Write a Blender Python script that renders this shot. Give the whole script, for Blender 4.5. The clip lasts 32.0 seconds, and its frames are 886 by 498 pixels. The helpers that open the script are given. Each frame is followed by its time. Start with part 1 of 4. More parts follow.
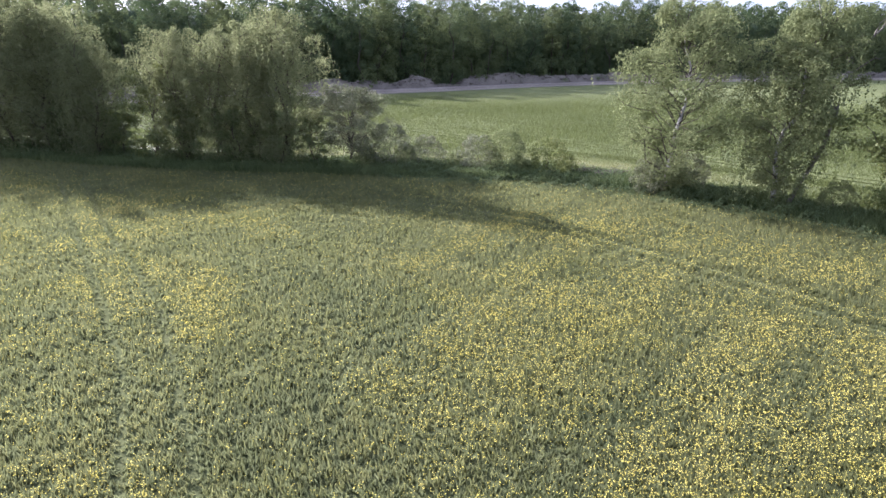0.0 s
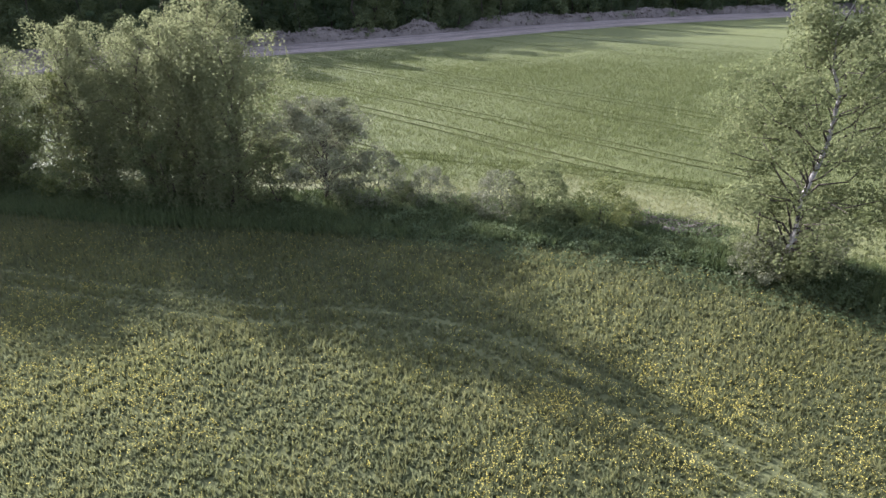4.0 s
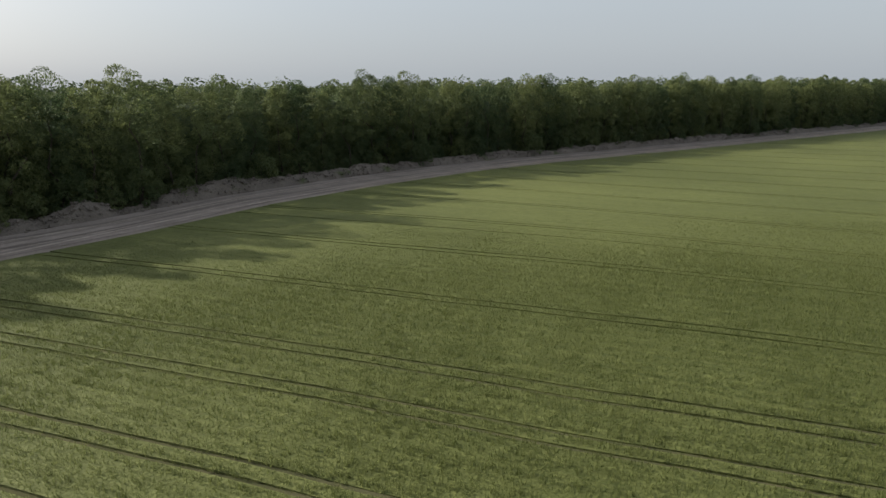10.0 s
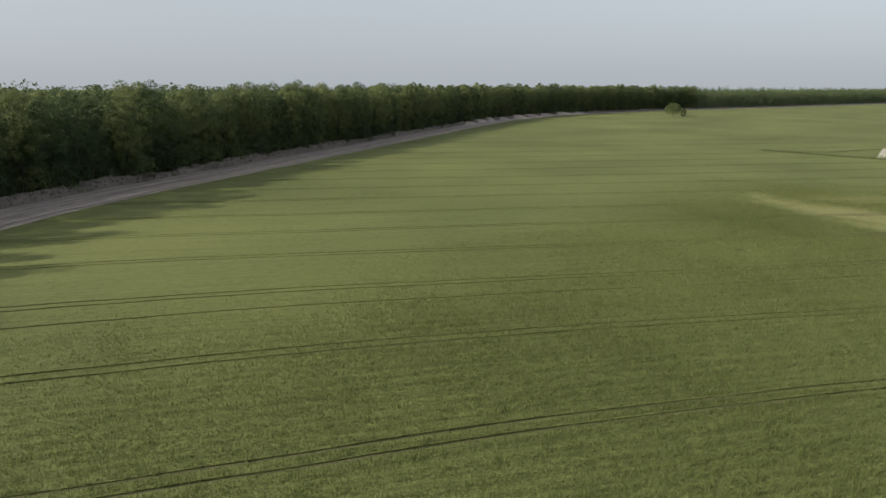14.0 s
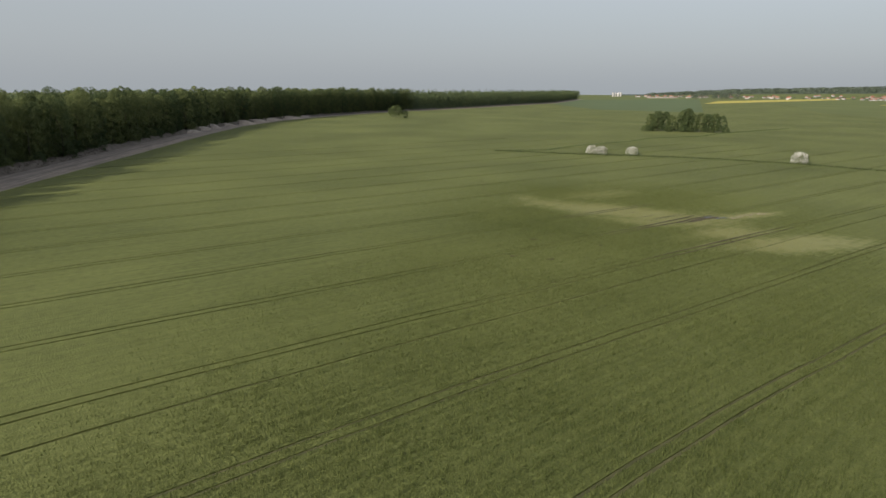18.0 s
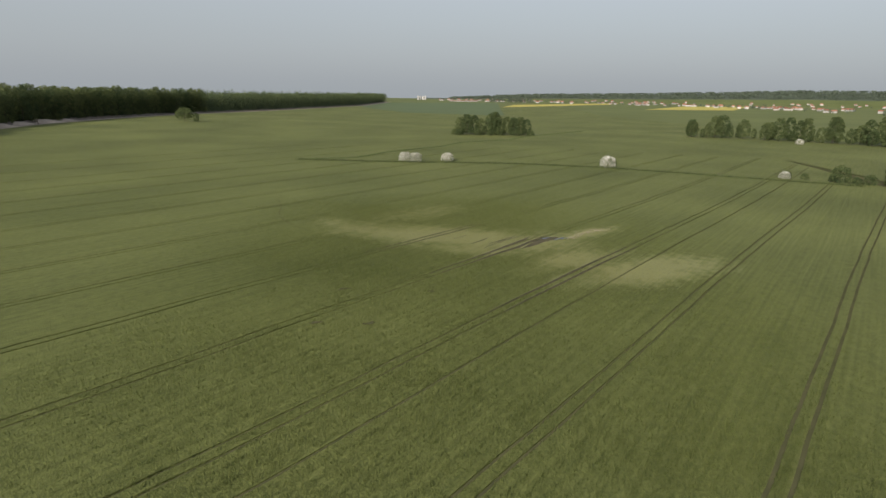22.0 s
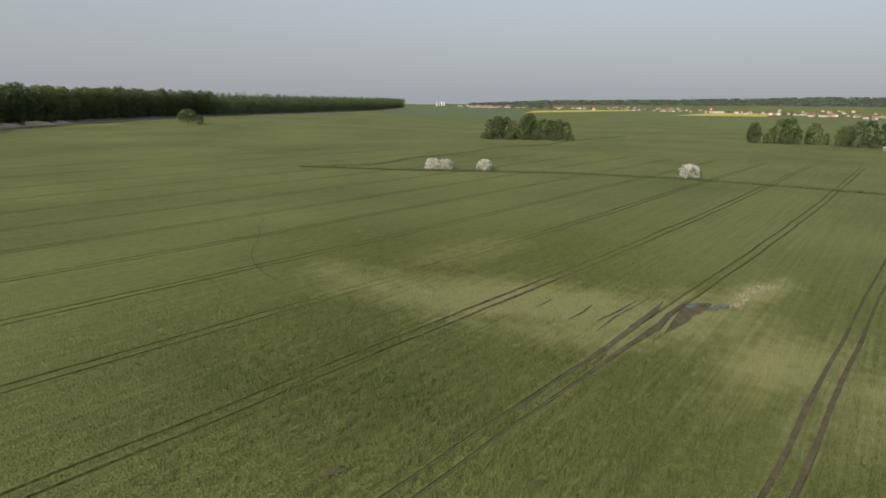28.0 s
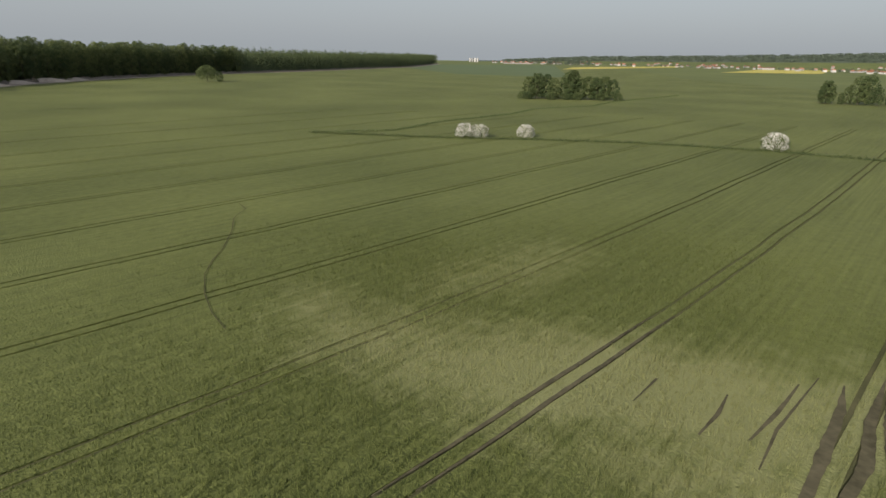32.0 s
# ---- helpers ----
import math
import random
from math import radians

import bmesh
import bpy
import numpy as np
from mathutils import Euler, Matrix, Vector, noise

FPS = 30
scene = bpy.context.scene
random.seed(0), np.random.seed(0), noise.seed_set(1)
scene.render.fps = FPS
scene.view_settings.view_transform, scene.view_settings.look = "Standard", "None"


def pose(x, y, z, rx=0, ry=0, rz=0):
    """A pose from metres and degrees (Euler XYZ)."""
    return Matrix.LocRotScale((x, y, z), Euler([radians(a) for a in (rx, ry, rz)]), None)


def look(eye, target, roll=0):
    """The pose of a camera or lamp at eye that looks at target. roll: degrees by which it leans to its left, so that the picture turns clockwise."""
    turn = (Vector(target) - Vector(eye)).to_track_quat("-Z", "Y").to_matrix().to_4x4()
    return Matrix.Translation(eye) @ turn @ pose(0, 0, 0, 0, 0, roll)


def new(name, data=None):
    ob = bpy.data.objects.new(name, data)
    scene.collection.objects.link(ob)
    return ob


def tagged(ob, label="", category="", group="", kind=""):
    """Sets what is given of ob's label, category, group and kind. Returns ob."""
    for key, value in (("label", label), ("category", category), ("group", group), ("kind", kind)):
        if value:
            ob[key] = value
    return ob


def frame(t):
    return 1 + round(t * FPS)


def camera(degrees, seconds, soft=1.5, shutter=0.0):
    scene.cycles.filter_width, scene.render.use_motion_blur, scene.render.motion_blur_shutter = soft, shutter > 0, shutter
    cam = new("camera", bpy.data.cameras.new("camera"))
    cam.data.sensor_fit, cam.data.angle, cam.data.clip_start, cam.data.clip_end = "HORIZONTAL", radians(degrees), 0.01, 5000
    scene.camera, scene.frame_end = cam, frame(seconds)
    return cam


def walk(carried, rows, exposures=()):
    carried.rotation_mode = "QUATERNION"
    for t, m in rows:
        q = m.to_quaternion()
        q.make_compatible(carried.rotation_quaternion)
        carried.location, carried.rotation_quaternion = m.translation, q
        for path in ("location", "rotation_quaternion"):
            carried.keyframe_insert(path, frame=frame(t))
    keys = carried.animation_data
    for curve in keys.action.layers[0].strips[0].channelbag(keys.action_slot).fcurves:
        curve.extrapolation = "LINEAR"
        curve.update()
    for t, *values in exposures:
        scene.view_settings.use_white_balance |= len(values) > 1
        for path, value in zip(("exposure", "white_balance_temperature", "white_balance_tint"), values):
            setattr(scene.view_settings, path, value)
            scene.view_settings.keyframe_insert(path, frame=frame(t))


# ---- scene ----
cam = camera(72.0, 32.0)
EXPOSURES = [(0, 2.36, 5350, 26), (0.6, 2.17, 5350, 26), (2, 2.08, 5350, 26), (4, 2.24, 5400, 26), (5, 2.42, 5450, 27), (7, 2.42, 5700, 26), (7.9, 2.15, 5800, 23), (8.5, 1.55, 6100, 14), (9, 0.70, 6350, 11), (9.8, 1.05, 6350, 11), (12, 1.18, 6350, 11), (19, 0.87, 6450, 11), (32, 0.82, 6450, 11)]
PATH = [
    (0, (1.149, 4.924, 12.596), (1.102, 6.82, 11.961), -0.0),
    (0.5, (1.152, 6.505, 13.12), (1.102, 8.402, 12.487), -0.1),
    (1, (1.122, 8.905, 13.668), (1.069, 10.802, 13.036), -0.2),
    (1.5, (1.028, 11.655, 14.283), (0.974, 13.552, 13.652), -0.2),
    (2, (0.972, 14.39, 14.92), (0.917, 16.289, 14.294), -0.3),
    (2.5, (0.929, 17.12, 15.643), (0.87, 19.019, 15.018), -0.4),
    (4.5, (0.576, 28.182, 18.59), (0.499, 29.969, 17.696), -1.2),
    (5, (0.556, 31.046, 19.397), (0.478, 32.833, 18.503), -1.0),
    (5.5, (0.395, 34.013, 20.094), (0.317, 35.8, 19.199), -1.1),
    (6, (0.195, 36.956, 20.755), (0.118, 38.743, 19.861), -1.1),
    (6.5, (0.031, 39.84, 21.307), (-0.046, 41.629, 20.417), -1.1),
    (7, (-0.148, 42.859, 21.922), (-0.216, 44.649, 21.033), -1.0),
    (7.5, (-0.2, 45.944, 22.543), (-0.26, 47.741, 21.668), -1.0),
    (8, (-0.248, 48.991, 23.115), (-0.306, 50.871, 22.433), -0.9),
    (8.5, (-0.141, 51.736, 23.878), (-0.169, 53.669, 23.365), -0.9),
    (9, (0.173, 54.604, 24.504), (0.403, 56.526, 24.0), -0.9),
    (9.5, (0.684, 57.569, 25.007), (1.255, 59.418, 24.499), -0.5),
    (10, (1.614, 60.446, 25.517), (2.444, 62.193, 25.007), -0.2),
    (10.5, (2.59, 63.219, 25.996), (3.582, 64.879, 25.488), -0.0),
    (11, (3.416, 66.012, 26.572), (4.47, 67.635, 26.066), 0.3),
    (11.5, (4.115, 68.908, 27.333), (5.251, 70.473, 26.824), 0.5),
    (12, (4.734, 72.005, 28.017), (5.976, 73.487, 27.506), 0.7),
    (12.5, (5.485, 75.011, 28.58), (6.852, 76.376, 28.063), 0.9),
    (13, (6.774, 77.758, 29.068), (8.276, 78.972, 28.548), 0.7),
    (13.5, (9.488, 80.318, 29.124), (11.116, 81.358, 28.605), 0.6),
    (15.5, (15.126, 88.887, 31.033), (16.913, 89.632, 30.529), -0.2),
    (16, (16.325, 91.194, 31.16), (18.18, 91.742, 30.652), 0.1),
    (16.5, (17.566, 93.809, 31.234), (19.463, 94.197, 30.732), -0.2),
    (17, (18.573, 96.381, 31.406), (20.472, 96.752, 30.9), 0.2),
    (17.5, (19.929, 99.815, 31.363), (21.839, 100.129, 30.859), 0.0),
    (18, (21.992, 102.387, 31.482), (23.924, 102.488, 30.977), 0.3),
    (18.5, (24.787, 103.458, 31.801), (26.72, 103.378, 31.297), 0.4),
    (19, (28.318, 103.76, 32.022), (30.222, 103.41, 31.521), 0.7),
    (19.5, (32.473, 103.305, 32.057), (34.348, 102.816, 31.56), 0.8),
    (20, (37.22, 102.425, 32.006), (39.094, 101.935, 31.508), 0.9),
    (20.5, (42.386, 101.594, 31.865), (44.26, 101.103, 31.368), 1.0),
    (21, (47.488, 100.678, 31.456), (49.362, 100.186, 30.961), 1.0),
    (21.5, (52.18, 99.331, 31.16), (54.056, 98.838, 30.669), 1.0),
    (22, (56.898, 97.812, 30.72), (58.775, 97.323, 30.229), 1.0),
    (22.5, (61.539, 96.821, 29.737), (63.417, 96.342, 29.245), 1.1),
    (23, (66.154, 95.895, 28.622), (68.034, 95.424, 28.13), 1.0),
    (23.5, (70.725, 95.08, 27.544), (72.61, 94.611, 27.069), 0.9),
    (24, (75.354, 94.464, 27.015), (77.24, 93.995, 26.542), 1.0),
    (24.5, (79.9, 94.269, 26.921), (81.79, 93.818, 26.446), 1.0),
    (25, (84.101, 94.285, 26.816), (85.994, 93.846, 26.342), 1.0),
    (25.5, (88.367, 94.179, 26.725), (90.26, 93.741, 26.251), 1.0),
    (27.5, (108.766, 91.782, 25.389), (110.66, 91.346, 24.918), 1.1),
    (28, (112.817, 90.921, 25.387), (114.711, 90.484, 24.916), 1.1),
    (28.5, (116.794, 89.875, 25.402), (118.688, 89.439, 24.93), 1.1),
    (29, (120.653, 89.028, 25.078), (122.546, 88.591, 24.605), 1.1),
    (29.5, (124.527, 88.099, 24.523), (126.422, 87.674, 24.048), 1.1),
    (30, (128.456, 87.248, 24.57), (130.363, 86.878, 24.095), 1.2),
    (30.5, (132.357, 86.634, 24.611), (134.269, 86.291, 24.135), 1.2),
    (31, (136.349, 85.893, 24.656), (138.262, 85.552, 24.181), 1.2),
    (31.5, (140.249, 85.066, 24.672), (142.157, 84.728, 24.178), 1.1),
    (32, (144.247, 84.37, 24.694), (146.125, 84.036, 24.093), 1.1),
]
walk(cam, [(t, look(eye, target, roll)) for t, eye, target, roll in PATH], EXPOSURES)

# ---------------------------------------------------------------- light
SUN_YAW, SUN_UP = 47.0, 23.7
world = bpy.data.worlds.new("sky")
scene.world = world
world.use_nodes = True
wn = world.node_tree
sky = wn.nodes.new("ShaderNodeTexSky")
sky.sky_type = "NISHITA"
sky.sun_disc = False
sky.sun_elevation, sky.sun_rotation = radians(SUN_UP), radians(-SUN_YAW)
sky.air_density, sky.dust_density, sky.ozone_density = 1.0, 3.4, 1.6
# a hazy spring sky: the clear sky seen through a grey veil that thickens towards the horizon
veil = wn.nodes.new("ShaderNodeMix")
veil.data_type = "RGBA"
height = wn.nodes.new("ShaderNodeTexCoord")
split = wn.nodes.new("ShaderNodeSeparateXYZ")
thick = wn.nodes.new("ShaderNodeMapRange")
thick.interpolation_type = "SMOOTHSTEP"
for k_, v_ in ((1, 0.0), (2, 0.5), (3, 0.82), (4, 0.36)):
    thick.inputs[k_].default_value = v_
wn.links.new(height.outputs["Generated"], split.inputs[0])
wn.links.new(split.outputs["Z"], thick.inputs[0])
wn.links.new(thick.outputs[0], veil.inputs[0])
veil.inputs[7].default_value = (2.62, 2.86, 3.02, 1.0)
pale = wn.nodes.new("ShaderNodeHueSaturation")
pale.inputs["Saturation"].default_value, pale.inputs["Value"].default_value = 0.55, 1.28
wn.links.new(sky.outputs["Color"], pale.inputs["Color"])
wn.links.new(pale.outputs["Color"], veil.inputs[6])
wn.links.new(veil.outputs[2], wn.nodes["Background"].inputs["Color"])
wn.nodes["Background"].inputs["Strength"].default_value = 0.085
sun = new("sun", bpy.data.lights.new("sun", "SUN"))
sun.data.energy, sun.data.angle, sun.data.color = 3.8, radians(1.2), (1.0, 0.93, 0.80)
sd = Vector((-math.sin(radians(SUN_YAW)) * math.cos(radians(SUN_UP)), math.cos(radians(SUN_YAW)) * math.cos(radians(SUN_UP)), math.sin(radians(SUN_UP))))
sun.matrix_world = look(sd * 100, (0, 0, 0))

# ---------------------------------------------------------------- materials


def shader(name, low, high, scale=3.0, fine=40.0, rough=0.9, bump=0.2, mix_with=None, island=0.0, per_object=0.0, translucent=0.0, attr="", attr_col=None, spec=0.2, gap=0.5, rows=0.0, sheen=0.0):
    """A surface of two tones, broken by a coarse and a fine noise at real size."""
    m = bpy.data.materials.new(name)
    m.use_nodes = True
    t = m.node_tree
    n, l = t.nodes, t.links
    b = n["Principled BSDF"]
    b.inputs["Roughness"].default_value = rough
    b.inputs["Specular IOR Level"].default_value = spec
    geo = n.new("ShaderNodeNewGeometry")

    def nz(sc, det=3.0):
        x = n.new("ShaderNodeTexNoise")
        x.inputs["Scale"].default_value, x.inputs["Detail"].default_value = sc, det
        l.new(geo.outputs["Position"], x.inputs["Vector"])
        return x.outputs["Fac"]

    def math_(op, a, c):
        x = n.new("ShaderNodeMath")
        x.operation = op
        for i, v in enumerate((a, c)):
            if isinstance(v, (int, float)):
                x.inputs[i].default_value = v
            else:
                l.new(v, x.inputs[i])
        return x.outputs[0]

    def mixc(fac, a, c):
        x = n.new("ShaderNodeMix")
        x.data_type = "RGBA"
        for i, v in ((0, fac), (6, a), (7, c)):
            if isinstance(v, tuple):
                x.inputs[i].default_value = (*v, 1.0)
            elif isinstance(v, (int, float)):
                x.inputs[i].default_value = v
            else:
                l.new(v, x.inputs[i])
        return x.outputs[2]

    coarse, small = nz(1.0 / scale), nz(fine, 2.0)
    f = math_("ADD", math_("MULTIPLY", math_("SUBTRACT", coarse, 0.5), 1.6), math_("MULTIPLY", math_("SUBTRACT", small, 0.5), 1.0))
    f = math_("ADD", f, 0.5)
    streak = None
    if rows:
        f = math_("ADD", f, math_("MULTIPLY", math_("SUBTRACT", nz(0.8, 4.0), 0.5), 1.0))
        mp = n.new("ShaderNodeMapping")
        mp.inputs["Rotation"].default_value[2] = radians(50)
        l.new(geo.outputs["Position"], mp.inputs["Vector"])
        ms_ = n.new("ShaderNodeMapping")
        ms_.inputs["Scale"].default_value = (0.035, 1.9, 1.0)
        l.new(mp.outputs[0], ms_.inputs["Vector"])
        mp = ms_
        rw = n.new("ShaderNodeTexNoise")
        rw.inputs["Scale"].default_value, rw.inputs["Detail"].default_value = 1.0, 4.0
        l.new(mp.outputs[0], rw.inputs["Vector"])
        streak = rw.outputs["Fac"]
        f = math_("ADD", f, math_("MULTIPLY", math_("SUBTRACT", streak, 0.5), rows))
    if sheen:
        b.inputs["Sheen Weight"].default_value, b.inputs["Sheen Roughness"].default_value = sheen, 0.6
        b.inputs["Sheen Tint"].default_value = (0.75, 0.85, 0.5, 1.0)
    if island:
        f = math_("ADD", f, math_("MULTIPLY", math_("SUBTRACT", geo.outputs["Random Per Island"], 0.5), island))
    if per_object:
        oi = n.new("ShaderNodeObjectInfo")
        f = math_("ADD", f, math_("MULTIPLY", math_("SUBTRACT", oi.outputs["Random"], 0.5), per_object))
    x = n.new("ShaderNodeClamp")
    l.new(f, x.inputs[0])
    col = mixc(x.outputs[0], low, high)
    if mix_with:
        c2, sc2, edge = mix_with
        r = n.new("ShaderNodeMapRange")
        l.new(nz(1.0 / sc2, 4.0), r.inputs[0])
        r.inputs[1].default_value, r.inputs[2].default_value = edge, edge + 0.12
        col = mixc(r.outputs[0], col, c2)
    if attr:
        a = n.new("ShaderNodeAttribute")
        a.attribute_name = attr
        v = math_("ADD", a.outputs["Fac"], math_("MULTIPLY", math_("SUBTRACT", nz(0.45, 5.0), 0.5), gap))
        if streak:
            v = math_("ADD", v, math_("MULTIPLY", math_("SUBTRACT", streak, 0.5), 0.9))
        v = math_("MULTIPLY", math_("GREATER_THAN", a.outputs["Fac"], 0.02), v)
        c = n.new("ShaderNodeClamp")
        c.inputs[2].default_value = 0.8
        l.new(v, c.inputs[0])
        col = mixc(c.outputs[0], col, attr_col)
    l.new(col, b.inputs["Base Color"])
    if bump:
        bp = n.new("ShaderNodeBump")
        bp.inputs["Strength"].default_value, bp.inputs["Distance"].default_value = bump, 0.3
        l.new(small, bp.inputs["Height"])
        l.new(bp.outputs[0], b.inputs["Normal"])
    if translucent:
        tr = n.new("ShaderNodeBsdfTranslucent")
        l.new(col, tr.inputs["Color"])
        ms = n.new("ShaderNodeMixShader")
        ms.inputs[0].default_value = translucent
        l.new(b.outputs[0], ms.inputs[1])
        l.new(tr.outputs[0], ms.inputs[2])
        l.new(ms.outputs[0], n["Material Output"].inputs["Surface"])
    return m


M_FARM = shader("farmland", (0.068, 0.084, 0.022), (0.106, 0.120, 0.036), 160, 0.6, bump=0)
M_WHEAT = shader("wheat", (0.069, 0.082, 0.022), (0.134, 0.147, 0.045), 60, 4.0, 0.85, 0.5, attr="thin", attr_col=(0.205, 0.208, 0.092), translucent=0.12, gap=1.6, rows=1.2)
M_BLADE = shader("wheat_blade", (0.078, 0.096, 0.026), (0.126, 0.142, 0.046), 60, 6.0, 0.65, 0, island=1.1, attr="thin", attr_col=(0.240, 0.240, 0.104), translucent=0.42, rows=0.8)
M_SOIL = shader("field_soil", (0.050, 0.054, 0.026), (0.098, 0.092, 0.050), 4, 9.0, 1.0, 0.2, spec=0.0)
M_MEADOW = shader("meadow_ground", (0.072, 0.080, 0.035), (0.114, 0.118, 0.054), 5, 5.0, 1.0, 0.3, spec=0.0)
M_GRASS = shader("meadow_grass", (0.140, 0.148, 0.054), (0.200, 0.198, 0.082), 6, 1.5, 0.8, 0, island=0.5, translucent=0.58, spec=0.05)
M_WEED = shader("meadow_weed", (0.105, 0.120, 0.054), (0.160, 0.170, 0.080), 4, 1.2, 0.85, 0, island=0.4, translucent=0.58, spec=0.05)
M_RANK = shader("rank_grass", (0.060, 0.085, 0.028), (0.115, 0.138, 0.050), 5, 4.0, 0.7, 0, island=0.9, translucent=0.35)
M_FLOWER = shader("yellow_blossom", (0.52, 0.445, 0.085), (0.66, 0.57, 0.15), 5, 9.0, 0.8, 0, island=0.8, translucent=0.35, spec=0.05)
M_TRACK = shader("dirt_road", (0.188, 0.154, 0.126), (0.340, 0.286, 0.240), 7, 1.6, 0.95, 0.7)
M_BERM = shader("spoil_earth", (0.100, 0.085, 0.069), (0.195, 0.165, 0.133), 5, 2.2, 0.95, 0.9, mix_with=((0.07, 0.085, 0.03), 6.0, 0.60))
M_BARK = shader("bark", (0.035, 0.028, 0.020), (0.095, 0.078, 0.058), 1.0, 6.0, 0.9, 0.5)
M_BIRCH = shader("birch_bark", (0.16, 0.145, 0.12), (0.46, 0.43, 0.39), 0.9, 4.0, 0.8, 0.3, mix_with=((0.03, 0.027, 0.024), 0.6, 0.55))
M_OAK = shader("forest_leaf", (0.060, 0.088, 0.038), (0.146, 0.168, 0.064), 9, 1.2, 0.7, 0, island=0.35, per_object=1.0, translucent=0.46)
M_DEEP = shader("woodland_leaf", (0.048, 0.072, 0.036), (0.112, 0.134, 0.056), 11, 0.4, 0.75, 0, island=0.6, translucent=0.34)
M_BLEAF = shader("birch_leaf", (0.112, 0.130, 0.054), (0.205, 0.220, 0.096), 4, 3.0, 0.75, 0, island=0.7, translucent=0.56, spec=0.05)
M_WEEP = shader("weeping_leaf", (0.120, 0.132, 0.058), (0.205, 0.214, 0.100), 4, 3.0, 0.8, 0, island=0.45, translucent=0.58, spec=0.05)
M_FTREE = shader("field_tree_leaf", (0.038, 0.058, 0.024), (0.090, 0.110, 0.042), 4, 1.0, 0.75, 0, island=0.5, per_object=0.6, translucent=0.32, spec=0.1)
M_HLEAF = shader("hedge_leaf", (0.085, 0.112, 0.046), (0.175, 0.198, 0.082), 4, 3.0, 0.75, 0, island=0.7, per_object=0.5, translucent=0.55, spec=0.08)
M_SILVER = shader("willow_leaf", (0.098, 0.108, 0.054), (0.190, 0.190, 0.108), 3, 3.0, 0.6, 0, island=1.0, translucent=0.4)
M_YLEAF = shader("maple_leaf", (0.088, 0.110, 0.030), (0.190, 0.200, 0.064), 3, 3.0, 0.6, 0, island=0.8, translucent=0.4)
M_WHITE = shader("white_blossom", (0.38, 0.37, 0.32), (0.70, 0.68, 0.63), 2, 3.0, 0.7, 0, island=1.2, translucent=0.25)
M_NETTLE = shader("nettle_leaf", (0.078, 0.108, 0.042), (0.148, 0.178, 0.076), 3, 2.0, 0.7, 0, island=0.7, translucent=0.52)
M_RAPE = shader("rapeseed", (0.30, 0.26, 0.055), (0.40, 0.34, 0.085), 60, 0.5, bump=0)
M_BLUE = shader("young_cereal", (0.062, 0.088, 0.036), (0.080, 0.105, 0.044), 120, 0.5, bump=0)
M_WALL = shader("house_plaster", (0.20, 0.195, 0.185), (0.38, 0.365, 0.345), 8, 1.0, bump=0, per_object=1.0)
M_FARWOOD = shader("far_wood", (0.040, 0.054, 0.038), (0.060, 0.074, 0.052), 40, 0.5, 0.8, 0, island=0.3)
M_ROOF = shader("clay_roof", (0.16, 0.070, 0.045), (0.26, 0.13, 0.09), 5, 1.0, bump=0, per_object=1.2)
M_GLASS = shader("window_pane", (0.03, 0.035, 0.04), (0.06, 0.065, 0.07), 5, 1.0, 0.2, 0)
M_WOOD = shader("dead_wood", (0.07, 0.060, 0.046), (0.18, 0.155, 0.125), 1.0, 5.0, 0.9, 0.4)
M_WATER = bpy.data.materials.new("puddle_water")
M_WATER.use_nodes = True
wb = M_WATER.node_tree.nodes["Principled BSDF"]
wb.inputs["Base Color"].default_value, wb.inputs["Roughness"].default_value = (0.03, 0.03, 0.025, 1), 0.06

# ---------------------------------------------------------------- mesh helpers


def mesh_from(name, v, faces, material, smooth=False):
    """A mesh from an array of places and one of faces, all of one count."""
    v, faces = np.asarray(v, np.float32), np.asarray(faces, np.int32)
    me = bpy.data.meshes.new(name)
    k = faces.shape[1]
    me.vertices.add(len(v))
    me.vertices.foreach_set("co", v.ravel())
    me.loops.add(faces.size)
    me.loops.foreach_set("vertex_index", faces.ravel())
    me.polygons.add(len(faces))
    me.polygons.foreach_set("loop_start", np.arange(0, faces.size, k, dtype=np.int32))
    me.update(calc_edges=True)
    me.validate()
    me.polygons.foreach_set("use_smooth", np.full(len(me.polygons), smooth))
    me.materials.append(material)
    return me


def join(pieces):
    v, f, at = [], [], 0
    for a, b in pieces:
        v.append(a)
        f.append(np.asarray(b) + at)
        at += len(a)
    return np.concatenate(v), np.concatenate(f)


def part(name, me, parent, label=""):
    ob = new(name, me)
    ob.parent = parent
    if label:
        ob["label"] = label
    return ob


def thing(name, x, y, label, category, group="", kind="", z=0.0, turn=0.0, scale=1.0):
    ob = new(name)
    ob.location, ob.rotation_euler[2], ob.scale = (x, y, z), turn, (scale, scale, scale)
    return tagged(ob, label, category, group, kind)


def tube(points, radii, sides=6):
    p, r = np.asarray(points, float), np.asarray(radii, float)
    d = np.gradient(p, axis=0)
    d /= np.linalg.norm(d, axis=1)[:, None] + 1e-9
    ref = np.where(np.abs(d[:, 2:3]) > 0.9, [[1.0, 0, 0]], [[0, 0, 1.0]])
    a = np.cross(d, ref)
    a /= np.linalg.norm(a, axis=1)[:, None] + 1e-9
    b = np.cross(d, a)
    th = np.arange(sides) * 2 * np.pi / sides
    v = p[:, None] + r[:, None, None] * (np.cos(th)[None, :, None] * a[:, None] + np.sin(th)[None, :, None] * b[:, None])
    f = []
    for i in range(len(p) - 1):
        for j in range(sides):
            k = (j + 1) % sides
            f.append((i * sides + j, i * sides + k, (i + 1) * sides + k, (i + 1) * sides + j))
    return v.reshape(-1, 3), np.array(f)


